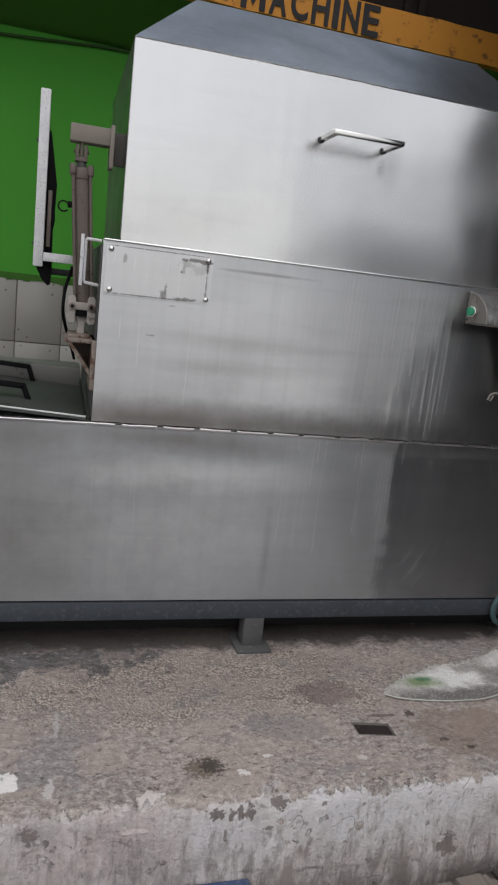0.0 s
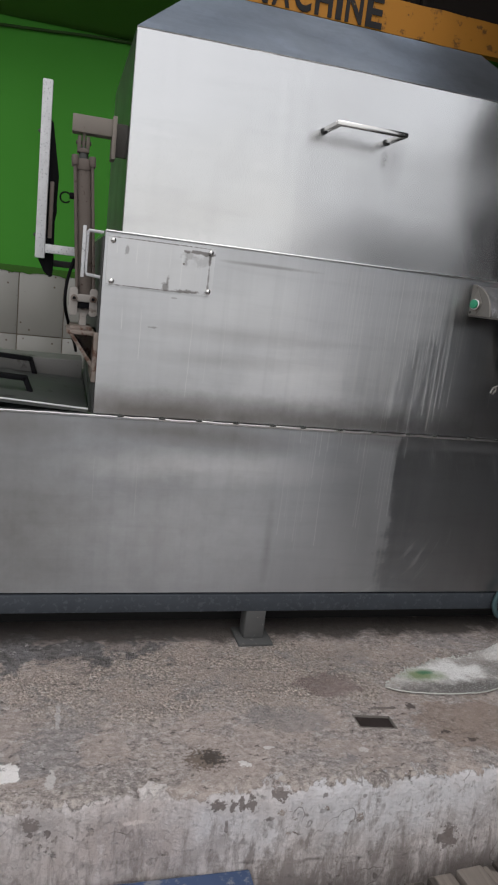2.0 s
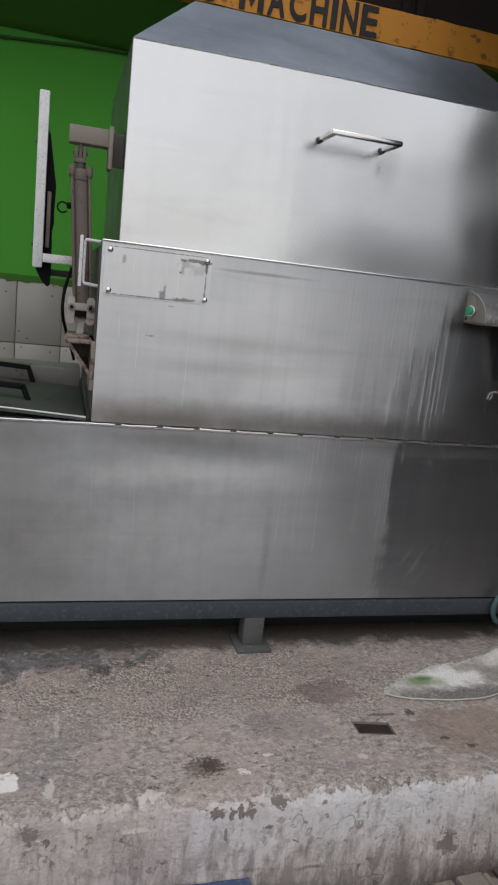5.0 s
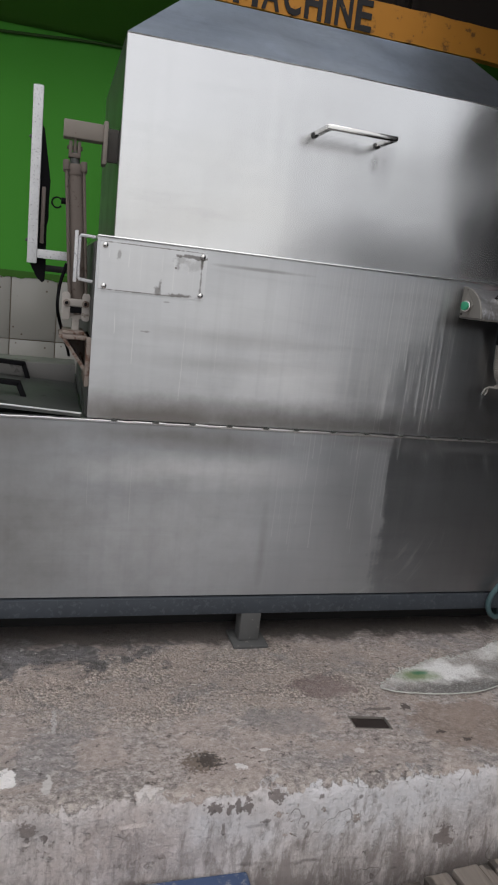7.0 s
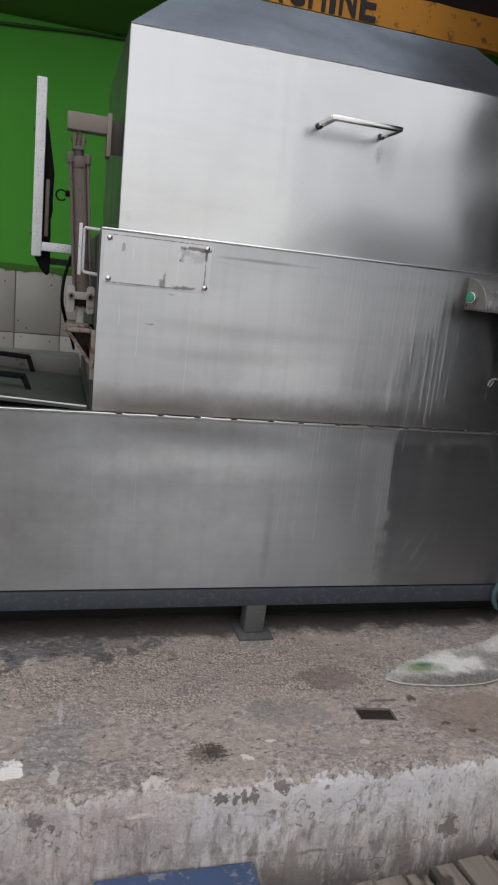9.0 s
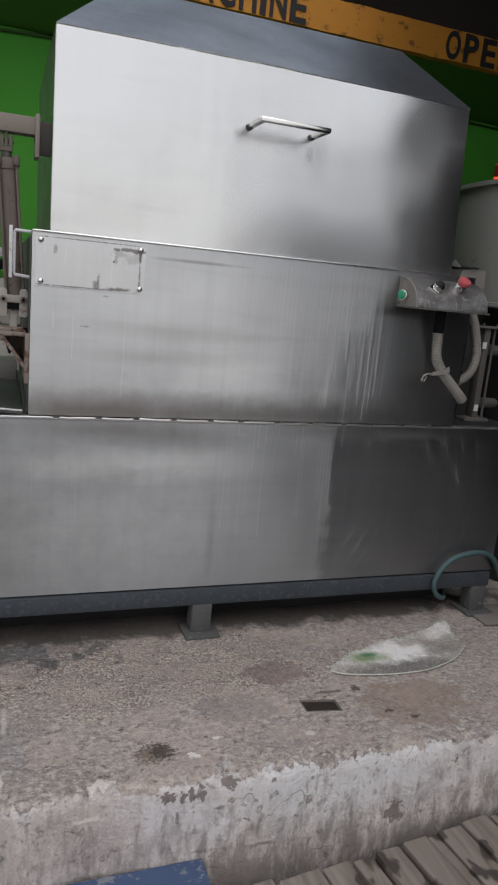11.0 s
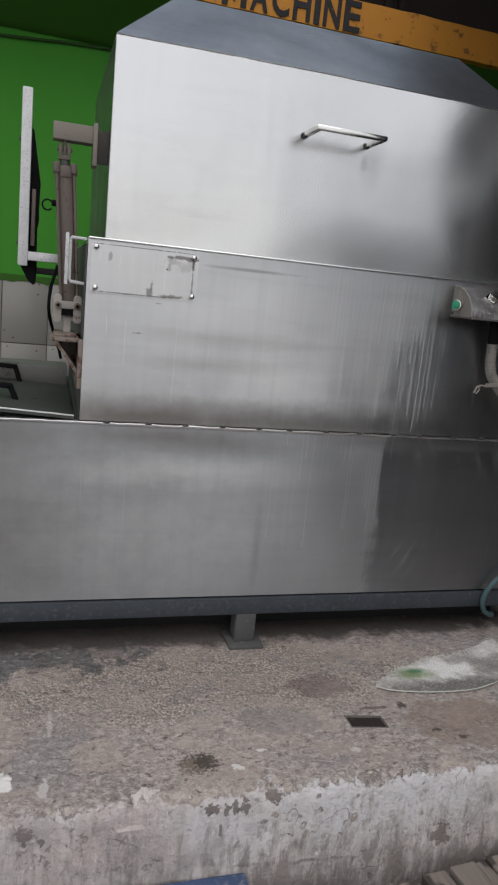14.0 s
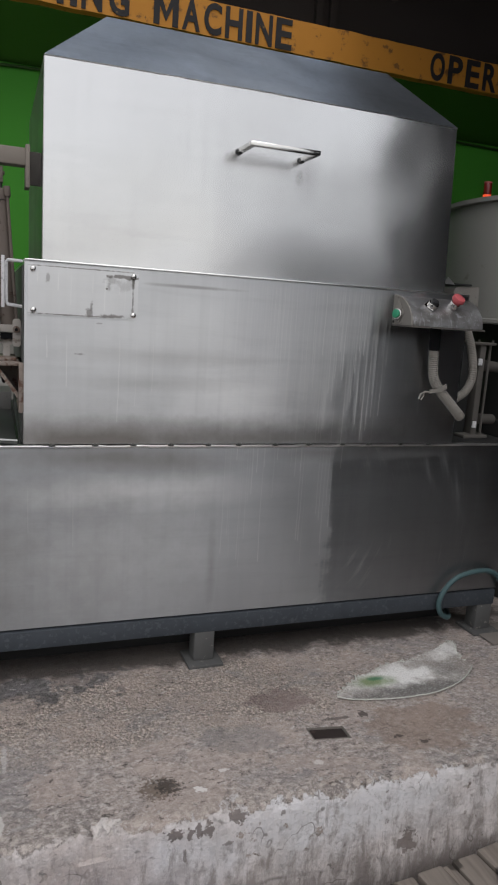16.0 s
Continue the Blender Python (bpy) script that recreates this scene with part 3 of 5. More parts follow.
_c = CLOTH.mix(CLOTH.math("MULTIPLY", blot(CLOTH, 0.915, -0.222, 0.055, 0.026, 26, 1.6, 0.5), 0.85), _c, (0.16, 0.23, 0.085))
_c = CLOTH.mix(CLOTH.math("MULTIPLY", blot(CLOTH, 0.925, -0.210, 0.022, 0.010, 40, 1.2, 0.5), 0.8), _c, (0.035, 0.17, 0.085))
CLOTH = CLOTH.set(_c, None, CLOTH.bump(CLOTH.math("ADD", _m, CLOTH.math("MULTIPLY", _w, 0.4)), 1.0, 0.008))
HEM = painted_material("pale_hem", (0.50, 0.50, 0.46), (0.26, 0.24, 0.21), 0.7, 0.7, 60.0)
RUSTPLATE = painted_material("dark_rust", (0.030, 0.022, 0.020), (0.065, 0.045, 0.038), 0.6, 0.85, 60.0)
LEG = painted_material("dusty_leg_paint", (0.085, 0.085, 0.084), (0.18, 0.168, 0.155), 0.62, 0.7, 40.0)
PLATE = painted_material("dusty_floor_plate", (0.17, 0.152, 0.137), (0.10, 0.088, 0.078), 0.5, 0.8, 22.0)
IRON = painted_material("grimy_iron", (0.095, 0.088, 0.080), (0.045, 0.040, 0.036), 0.5, 0.7, 30.0)


# ---- mesh helpers, all in world metres ----
def base(name, x, y, z, **tags):
    """A thing: an Empty at its foot."""
    ob = new(name)
    ob.location, ob.empty_display_size = (x, y, z), 0.05
    return tagged(ob, **tags)


def mesh_of(name, bm, mat, smooth=True):
    me = bpy.data.meshes.new(name)
    bm.normal_update()
    if smooth:
        for f in bm.faces:
            f.smooth = True
        for e in bm.edges:
            e.smooth = len(e.link_faces) == 2 and e.calc_face_angle(0) < radians(32)
    bm.to_mesh(me)
    bm.free()
    me.materials.append(mat)
    return me


def part(name, bm, mat, parent=None, label=""):
    ob = new(name, mesh_of(name, bm, mat))
    if parent is not None:
        ob.parent = parent
        if parent.type == "EMPTY":
            ob.matrix_parent_inverse = Matrix.Translation(-parent.location)
    return tagged(ob, label)


def box(x0, x1, y0, y1, z0, z1, bevel=0.0, bm=None, m=None):
    bm = bm or bmesh.new()
    mid = Matrix.Translation(((x0 + x1) / 2, (y0 + y1) / 2, (z0 + z1) / 2)) @ Matrix.Diagonal((abs(x1 - x0), abs(y1 - y0), abs(z1 - z0), 1))
    vs = bmesh.ops.create_cube(bm, size=1, matrix=(m or Matrix()) @ mid)["verts"]
    if bevel:
        es = list({e for v in vs for e in v.link_edges})
        bmesh.ops.bevel(bm, geom=es, offset=bevel, segments=2, profile=0.5, affect="EDGES", clamp_overlap=True)
    return bm


def rod(a, b, r, bm=None, sides=20, r2=None, bevel=0.0):
    bm = bm or bmesh.new()
    a, b = Vector(a), Vector(b)
    m = Matrix.Translation((a + b) / 2) @ (b - a).to_track_quat("Z", "Y").to_matrix().to_4x4()
    out = bmesh.ops.create_cone(bm, cap_ends=True, segments=sides, radius1=r, radius2=r if r2 is None else r2, depth=(b - a).length, matrix=m)
    if bevel:
        es = [e for e in {e for v in out["verts"] for e in v.link_edges} if e.calc_face_angle(0) > 1.0]
        bmesh.ops.bevel(bm, geom=es, offset=bevel, segments=2, profile=0.5, affect="EDGES", clamp_overlap=True)
    return bm


def ball(c, r, squash=(1, 1, 1), bm=None, sides=16):
    bm = bm or bmesh.new()
    bmesh.ops.create_uvsphere(bm, u_segments=sides, v_segments=sides // 2, radius=r, matrix=Matrix.Translation(c) @ Matrix.Diagonal((*squash, 1)))
    return bm


def smooth_path(points, steps=8):
    """Points along a soft curve through the given ones."""
    p = [Vector(q) for q in points]
    p = [p[0] * 2 - p[1], *p, p[-1] * 2 - p[-2]]
    out = []
    for i in range(1, len(p) - 2):
        for k in range(steps):
            t = k / steps
            out.append(0.5 * ((2 * p[i]) + (p[i + 1] - p[i - 1]) * t + (2 * p[i - 1] - 5 * p[i] + 4 * p[i + 1] - p[i + 2]) * t * t + (3 * p[i] - p[i - 1] - 3 * p[i + 1] + p[i + 2]) * t ** 3))
    return [*out, p[-2]]


def tube(points, r, bm=None, sides=12, ribs=0.0):
    """A round tube along points; ribs: how far every second ring stands out."""
    bm = bm or bmesh.new()
    p = [Vector(q) for q in points]
    rings, up = [], Vector((0.13, 0.31, 0.94))
    for i, q in enumerate(p):
        d = (p[min(i + 1, len(p) - 1)] - p[max(i - 1, 0)]).normalized()
        u = d.cross(up).normalized() if i == 0 else (u - d * u.dot(d)).normalized()
        w = d.cross(u)
        rr = r + (ribs if i % 2 else 0)
        rings.append([bm.verts.new(q + rr * (math.cos(a) * u + math.sin(a) * w)) for a in (2 * math.pi * k / sides for k in range(sides))])
    for a, b in zip(rings, rings[1:]):
        for k in range(sides):
            bm.faces.new((a[k], a[(k + 1) % sides], b[(k + 1) % sides], b[k]))
    bm.faces.new(rings[0][::-1]), bm.faces.new(rings[-1])
    bmesh.ops.recalc_face_normals(bm, faces=bm.faces)
    return bm


def slab(outline, z0, z1, bm=None, axis="z", bevel=0.0):
    """A plate with the given outline, between two heights along an axis."""
    bm = bm or bmesh.new()
    at = {"z": lambda a, b, h: (a, b, h), "y": lambda a, b, h: (a, h, b), "x": lambda a, b, h: (h, a, b)}[axis]
    lo, hi = ([bm.verts.new(at(a, b, h)) for a, b in outline] for h in (z0, z1))
    fs = [bm.faces.new(lo), bm.faces.new(hi)]
    k = len(outline)
    fs += [bm.faces.new((lo[i], lo[(i + 1) % k], hi[(i + 1) % k], hi[i])) for i in range(k)]
    bmesh.ops.recalc_face_normals(bm, faces=fs)
    if bevel:
        bmesh.ops.bevel(bm, geom=list({e for f in fs for e in f.edges}), offset=bevel, segments=2, profile=0.5, affect="EDGES", clamp_overlap=True)
    return bm


def spread(a, b, step):
    k = max(1, round((b - a) / step))
    return [a + (b - a) * i / k for i in range(k + 1)]


def wave_at(x, z, x0, x1, z0, z1, wave, seed):
    e = max(0.0, min(1.0, min(x - x0, x1 - x, z - z0, z1 - z) / 0.09))
    return wave * e * (noise.noise(Vector((x * 2.1 + seed, z * 2.6, seed))) + 0.4 * noise.noise(Vector((x * 5.3, z * 6.1 + seed, 3.0))))


def sheet(x0, x1, z0, z1, y, depth, wave, seed, step=0.03, span=None):
    """A sheet-steel box front that bulges slightly between its fixings, folded back at its edges."""
    bm = bmesh.new()
    xs, zs = spread(x0, x1, step), spread(z0, z1, step)
    at = {}
    for i, x in enumerate(xs):
        for k, z in enumerate(zs):
            at[i, k] = bm.verts.new((x, y + wave_at(x, z, *(span or (x0, x1, z0, z1)), wave, seed), z))
    nx, nz = len(xs) - 1, len(zs) - 1
    for i in range(nx):
        for k in range(nz):
            bm.faces.new((at[i, k], at[i + 1, k], at[i + 1, k + 1], at[i, k + 1]))
    rim = [at[i, 0] for i in range(nx + 1)] + [at[nx, k] for k in range(1, nz + 1)] + [at[i, nz] for i in range(nx - 1, -1, -1)] + [at[0, k] for k in range(nz - 1, 0, -1)]
    back = [bm.verts.new((v.co.x, y + depth, v.co.z)) for v in rim]
    for i in range(len(rim)):
        k = (i + 1) % len(rim)
        bm.faces.new((rim[k], rim[i], back[i], back[k]))
    bm.faces.new(back[::-1])
    bmesh.ops.recalc_face_normals(bm, faces=bm.faces)
    return bm


# ---- the setting: street, raised platform with its kerb, back wall ----
STREET = -0.32
tagged(part("ground", box(-60, 60, -60, 4, STREET - 0.3, STREET), ROAD), "grey worn street surface below the platform", "ground", kind="structure")


def skewed(x, y):
    """The drain was cast a little askew."""
    dx, dy = x - 0.6715, y + 0.4200
    return 0.6744 + 1.127 * dx + 0.006 * dy, -0.4144 + -0.167 * dx + 0.906 * dy


def platform():
    """The raised concrete floor: one swept profile with a chipped nose, and a drain hole let into it."""
    bm = bmesh.new()
    xs = [*spread(-6, -1.0, 0.25)[:-1], *spread(-1.0, 0.630, 0.014)[:-1], *spread(0.630, 0.713, 0.014)[:-1], *spread(0.713, 1.9, 0.014)[:-1], *spread(1.9, 8, 0.25)]
    flat = [1.7, 1.3, 0.9, 0.6, 0.3, *[0.28 - i * 0.02 for i in range(33)]]
    flat = [y for y in flat if y > -0.385] + [-0.393, -0.411, -0.429, -0.447, -0.465, -0.485, -0.505, -0.525, -0.545, -0.562, -0.576, -0.588]
    nose = [(-0.597, -0.002), (-0.604, -0.007), (-0.609, -0.014), (-0.613, -0.024), (-0.615, -0.036)]
    face = [(-0.616 - 0.0006 * i, -0.05 - 0.0125 * i) for i in range(13)]
    foot = [(-0.624, -0.212), (-0.6245, -0.225), (-0.625, -0.24), (-0.626, -0.27), (-0.627, -0.30), (-0.628, STREET - 0.02)]
    prof = [(y, 0.0) for y in flat] + nose + face + foot
    cols = []
    for x in xs:
        col = []
        for y, z in prof:
            big = noise.noise(Vector((x * 1.3, y * 1.5, 5)))
            fine = noise.noise(Vector((x * 17, y * 17, z * 17)))
            gx, gz = x, z
            near = max(0.0, min(1.0, (-0.50 - y) / 0.11))
            chip = max(0.0, noise.noise(Vector((x * 7.5, 1.0, z * 5))) - 0.12) * near
            edge = 0.018 * noise.noise(Vector((x * 1.6, 9, 0))) + 0.008 * noise.noise(Vector((x * 6.1, 3, 0)))
            gy = y + near * edge + 0.022 * chip * (1 if z > -0.06 else 0.3) + (0.0022 * fine if z < -0.01 else 0)
            if z > -0.06:
                gz -= 0.020 * chip + 0.006 * near * max(0.0, fine)
            if z == 0.0:
                gz += 0.0018 * fine + 0.002 * big
            pull = max(0.0, 1.0 - max(abs(x - 0.6715) - 0.0415, abs(y + 0.42) - 0.027, 0.0) / 0.09) if z == 0.0 else 0.0
            if pull:
                sx, sy = skewed(x, y)
                gx, gy = gx + pull * (sx - x), gy + pull * (sy - y)
            if 0.60 < x < 0.75 and -0.48 < y < -0.36 and z == 0.0:
                gz = 0.0
            if abs(x - 0.46) < 0.09 and -0.06 < y < 0.1:
                gz = 0.0
            if y < -0.59 and z < -0.19:
                gy += 0.006 * noise.noise(Vector((x * 4, z * 9, 2)))
            col.append(bm.verts.new((gx, gy, gz)))
        cols.append(col)
    hole = {}
    for i in range(len(xs) - 1):
        for k in range(len(prof) - 1):
            cx, cy = (xs[i] + xs[i + 1]) / 2, (prof[k][0] + prof[k + 1][0]) / 2
            if 0.630 < cx < 0.713 and -0.447 < cy < -0.393 and prof[k][1] == 0:
                for a, b in ((i, k), (i + 1, k), (i, k + 1), (i + 1, k + 1)):
                    hole[a, b] = cols[a][b]
                continue
            bm.faces.new((cols[i][k], cols[i + 1][k], cols[i + 1][k + 1], cols[i][k + 1]))
    deep = {key: bm.verts.new((v.co.x, v.co.y, -0.09)) for key, v in hole.items()}
    ii, kk = sorted({a for a, _ in hole}), sorted({b for _, b in hole})
    for a in ii[:-1]:
        for b in kk[:-1]:
            bm.faces.new((deep[a, b], deep[a + 1, b], deep[a + 1, b + 1], deep[a, b + 1]))
        for b in (kk[0], kk[-1]):
            bm.faces.new((hole[a, b], hole[a + 1, b], deep[a + 1, b], deep[a, b]))
    for b in kk[:-1]:
        for a in (ii[0], ii[-1]):
            bm.faces.new((hole[a, b], hole[a, b + 1], deep[a, b + 1], deep[a, b]))
    bmesh.ops.recalc_face_normals(bm, faces=bm.faces)
    return bm


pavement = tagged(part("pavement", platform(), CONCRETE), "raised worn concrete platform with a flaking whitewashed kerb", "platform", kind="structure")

WALL = 1.55
wall_north = tagged(part("wall_north", box(-5, 8, WALL, WALL + 0.2, -0.1, 2.0), GREEN), "bright green painted back wall above white tiles", "wall", kind="structure")
part("tile_bed", box(-5, 8, WALL - 0.006, WALL + 0.01, -0.05, 0.985), GROUT, wall_north)


def glazed_tiles():
    w, h, first, top = 0.2, 0.3, -0.328, 0.702
    me = mesh_of("tile", box(0, w - 0.004, -0.012, -0.005, 0, h - 0.004, 0.0015), TILE)
    short = mesh_of("tile", box(0, w - 0.004, -0.012, -0.005, 0, 0.985 - top - 0.004, 0.0015), TILE)
    for i in range(-6, 14):
        for k in range(0, 3):
            if i > 4 and k == 2:
                continue
            ob = new("tile", short if k == 0 else me)
            ob.parent = wall_north
            ob.location = (first + i * w, WALL, top - k * h)


def paint_edge():
    """The brushed lower edge of the green paint, run down over the tiles."""
    xs = spread(-0.95, 0.05, 0.006)
    low = [(x, 0.978 - 0.012 * noise.noise(Vector((x * 5, 2, 0))) - 0.010 * max(0.0, noise.noise(Vector((x * 26, 6, 0)))) - 0.004 * noise.noise(Vector((x * 90, 1, 0)))) for x in xs]
    return slab([(-0.95, 1.004), *low, (0.05, 1.004)], WALL - 0.0145, WALL - 0.0005, axis="y")


part("paint_edge", paint_edge(), GREEN_DARK, wall_north, "ragged dark green lower paint edge")

# the haunch under the sign beam, and near-black boards for the unlit storey above
tagged(part("soffit", slab([(WALL + 0.19, 2.0), (WALL - 0.02, 2.0), (WALL - 0.05, 2.015), (1.24, 2.128), (1.24, 2.26), (WALL + 0.19, 2.26)], -5, 8, axis="x"), GREEN_DARK), "green painted underside of the sign beam, its shade in the colour", "soffit", kind="structure")
tagged(part("wall_upper", box(-5, 8, 1.42, 1.6, 2.262, 2.75), DARK_WALL), "near-black wall standing for the unlit recess above the sign", "wall", kind="structure")
# unseen, added so that the hood top reflects blue-grey
tagged(part("unseen_facade", box(-5, 8, 1.15, 1.6, 2.752, 7.0), FACADE), "unseen blue-grey upper storey, added for the hood top's reflection", "wall", kind="structure")
for x in (1.27, 1.34, 2.3):
    tagged(part("trim", box(x, x + 0.035, 1.39, 1.42, 2.262, 2.75, 0.003), DARK_WALL), "dark wooden upright above the sign", "post", kind="structure")
# unseen walls, added to darken the far end and the steel's reflections
tagged(part("unseen_wall_east", box(3.3, 3.5, -2.0, 1.5, STREET, 4.5), DARK_FACADE), "unseen dark side wall, added to darken the far end", "wall", kind="structure")
tagged(part("unseen_wall_south", box(2.06, 8.0, -1.75, -1.45, STREET, 3.6), DARK_FACADE), "unseen dark end wall, added for the steel's dark reflection", "wall", kind="structure")
tagged(part("unseen_wall_low", box(1.40, 2.056, -1.73, -1.47, STREET, 1.18, 0.01), DARK_WALL), "unseen dark low wall, added for the steel's dark reflection", "wall", kind="structure")
tagged(part("unseen_wall_across", box(5.3, 14.0, -16.0, -12.0, STREET, 3.05), GREY_WALL), "unseen low grey wall, added for the hood's grey reflection", "wall", kind="structure")

# unseen, added to keep sky light off the vat and the sign's end
tagged(part("unseen_canopy", box(1.35, 8, -0.9, 1.14, 2.6, 2.66), DARK_WALL), "unseen dark canopy, added to shade the far end", "canopy", kind="structure")

# unseen ground, added for dark and bright bands in the steel
tagged(part("road", box(-30, 30, -6.7, -4.0, STREET, STREET + 0.006), ASPHALT), "unseen dark asphalt lane, added for a dark reflected band", "road", kind="structure")
tagged(part("unseen_road_patch", box(-5.0, -0.08, -3.99, -0.66, STREET, STREET + 0.005), ASPHALT), "unseen dark asphalt patch, added to darken the tank's reflection", "road", kind="structure")
tagged(part("unseen_yard", box(-30, 30, -40, -6.7, STREET, STREET + 0.01), FAR), "unseen pale concrete yard, added to brighten the reflection", "yard", kind="structure")

# ---- the painted sign beam ----
sign = base("sign_beam", 1.0, 1.22, 2.13, label="ochre painted beam with black hand-painted capital letters", category="sign")


def beam():
    bm = bmesh.new()
    xs = spread(-1.5, 4.5, 0.03)
    rows = []
    for x in xs:
        lo, hi = 2.131 + 0.004 * noise.noise(Vector((x * 9, 0, 0))), 2.266 + 0.004 * noise.noise(Vector((x * 7, 5, 0)))
        rows.append([bm.verts.new(p) for p in ((x, 1.24, lo), (x, 1.2, lo + 0.002), (x, 1.2, hi - 0.002), (x, 1.24, hi))])
    for a, b in zip(rows, rows[1:]):
        for k in range(4):
            bm.faces.new((a[k], b[k], b[(k + 1) % 4], a[(k + 1) % 4]))
    bm.faces.new(rows[0]), bm.faces.new(rows[-1])
    bmesh.ops.recalc_face_normals(bm, faces=bm.faces)
    return bm


board = part("board", beam(), ORANGE, sign)


def letter(ch, x0, x1, z0, z1, y):
    cu = bpy.data.curves.new("letter", "FONT")
    cu.body, cu.size, cu.extrude, cu.offset, cu.resolution_u = ch, 1.0, 0.01, 0.028, 4
    tmp = bpy.data.objects.new("letter", cu)
    me = bpy.data.meshes.new_from_object(tmp)
    bpy.data.objects.remove(tmp)
    co = np.array([v.co[:] for v in me.vertices])
    lo, hi = co.min(0), co.max(0)
    for v in me.vertices:
        u, w = (v.co.x - lo[0]) / (hi[0] - lo[0]), (v.co.y - lo[1]) / (hi[1] - lo[1])
        v.co = (x0 + u * (x1 - x0), y - (v.co.z - lo[2]) / (hi[2] - lo[2]) * 0.0025, z0 + w * (z1 - z0))
    me.materials.append(LETTER)
    ob = new("letter", me)
    ob.parent, ob.matrix_parent_inverse = sign, Matrix.Translation(-sign.location)


def letter_m(x0, x1, z0, z1, y):
    """A broad capital M as the sign painter drew it."""
    s, h, c = (x1 - x0) * 0.24, z1 - z0, (x0 + x1) / 2
    pts = [(x0, z0), (x0, z1), (x0 + s, z1), (c, z0 + h * 0.42), (x1 - s, z1), (x1, z1), (x1, z0), (x1 - s, z0), (x1 - s, z0 + h * 0.60), (c, z0 + h * 0.12), (x0 + s, z0 + h * 0.60), (x0 + s, z0)]
    part("letter", slab(pts, y - 0.0025, y, axis="y"), LETTER, sign)


def lettering(word, x, w, gap):
    for ch in word:
        k = {"I": 0.35, "M": 1.35}.get(ch, 1.0)
        (letter_m if ch == "M" else lambda *a: letter(ch, *a))(x, x + w * k, 2.137, 2.258, 1.198)
        x += w * k + gap


lettering("MACHINE", 0.482, 0.075, 0.016)
lettering("OPER", 1.775, 0.077, 0.021)
lettering("NG", 0.200, 0.080, 0.025)
for x in (-0.045, -0.005, 0.108, 0.158):
    part("letter_stroke", box(x, x + 0.026, 1.1955, 1.2, 2.139, 2.256), LETTER, sign)

# ---- the washing machine ----
machine = base("conveyor_washer", 0.6, 0.4, 0.0, label="large brushed stainless steel washing machine with a lifting hood", category="machine")
TOP = 0.662

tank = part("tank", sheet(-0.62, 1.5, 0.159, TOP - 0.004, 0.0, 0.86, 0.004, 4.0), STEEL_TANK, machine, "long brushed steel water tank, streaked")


def seam():
    """The folded lip where the cladding is tacked to the tank."""
    bm = bmesh.new()
    xs = spread(-0.62, 1.5, 0.012)
    rows = []
    for x in xs:
        w = 0.0022 * noise.noise(Vector((x * 14, 1, 1))) + 0.0012 * noise.noise(Vector((x * 45, 4, 1)))
        rows.append([bm.verts.new(p) for p in ((x, -0.0035, TOP - 0.006 + w), (x, -0.0045 + w * 0.3, TOP - 0.002 + w), (x, -0.002, TOP + w), (x, 0.02, TOP + w), (x, 0.02, TOP - 0.006 + w))])
    for a, b in zip(rows, rows[1:]):
        for k in range(5):
            bm.faces.new((a[k], b[k], b[(k + 1) % 5], a[(k + 1) % 5]))
    bm.faces.new(rows[0]), bm.faces.new(rows[-1])
    bmesh.ops.recalc_face_normals(bm, faces=bm.faces)
    return bm


lip = part("tank_lip", seam(), EDGE, machine, "bright folded steel edge")
for i in range(12):
    x = 0.02 + i * 0.104 + 0.02 * noise.noise(Vector((i * 3.7, 0, 0)))
    part("tack_weld", ball((x, -0.004, TOP + 0.001), 0.006, (1.6, 0.5, 0.55), sides=10), STEEL_DULL, lip)

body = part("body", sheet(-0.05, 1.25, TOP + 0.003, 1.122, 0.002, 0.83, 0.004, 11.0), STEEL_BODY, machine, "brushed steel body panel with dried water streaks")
part("top_lip", box(-0.05, 1.25, -0.002, 0.075, 1.1225, 1.1275, 0.002), EDGE, body, "bright folded steel edge")

# inspection plate with its four dome screws
plate = part("inspection_plate", sheet(-0.042, 0.230, 0.994, 1.1155, -0.0004, 0.003, 0.004, 11.0, 0.015, (-0.05, 1.25, TOP + 0.003, 1.122)), STEEL_PLATE, machine, "thin riveted steel cover plate, grimy at one edge")
for x, z in ((-0.030, 1.104), (-0.0285, 1.005), (0.217, 1.103), (0.2185, 1.005)):
    part("dome_screw", ball((x, -0.004, z), 0.0072, (1, 0.7, 1)), STEEL_BRIGHT, plate)


# the lifting hood
def eaves(x):
    """How far the hood's folded top edge bows up and wanders."""
    u = max(0.0, min(1.0, x / 1.19))
    return math.sin(math.pi * u) * (0.0045 + 0.0016 * noise.noise(Vector((x * 8, 2, 0))) + 0.0007 * noise.noise(Vector((x * 31, 5, 0))))


def eaves_fold():
    """The bright rounded fold between the hood's front and its roof."""
    bm, rows = bmesh.new(), []
    for x in spread(-0.004, 1.193, 0.012):
        w = eaves(x) + 0.0004 * noise.noise(Vector((x * 60, 1, 1)))
        thin = 0.0022 + 0.0010 * noise.noise(Vector((x * 11, 8, 0)))
        rows.append([bm.verts.new((x, 0.0795 - dy, 1.6165 + w + dz)) for dy, dz in ((-0.004, -0.0045), (0.0005, -thin - 0.001), (0.0018, -0.001), (0.0008, -0.0002), (-0.004, 0.0002))])
    for a, b in zip(rows, rows[1:]):
        for k in range(5):
            bm.faces.new((a[k], b[k], b[(k + 1) % 5], a[(k + 1) % 5]))
    bm.faces.new(rows[0]), bm.faces.new(rows[-1])
    bmesh.ops.recalc_face_normals(bm, faces=bm.faces)
    return bm


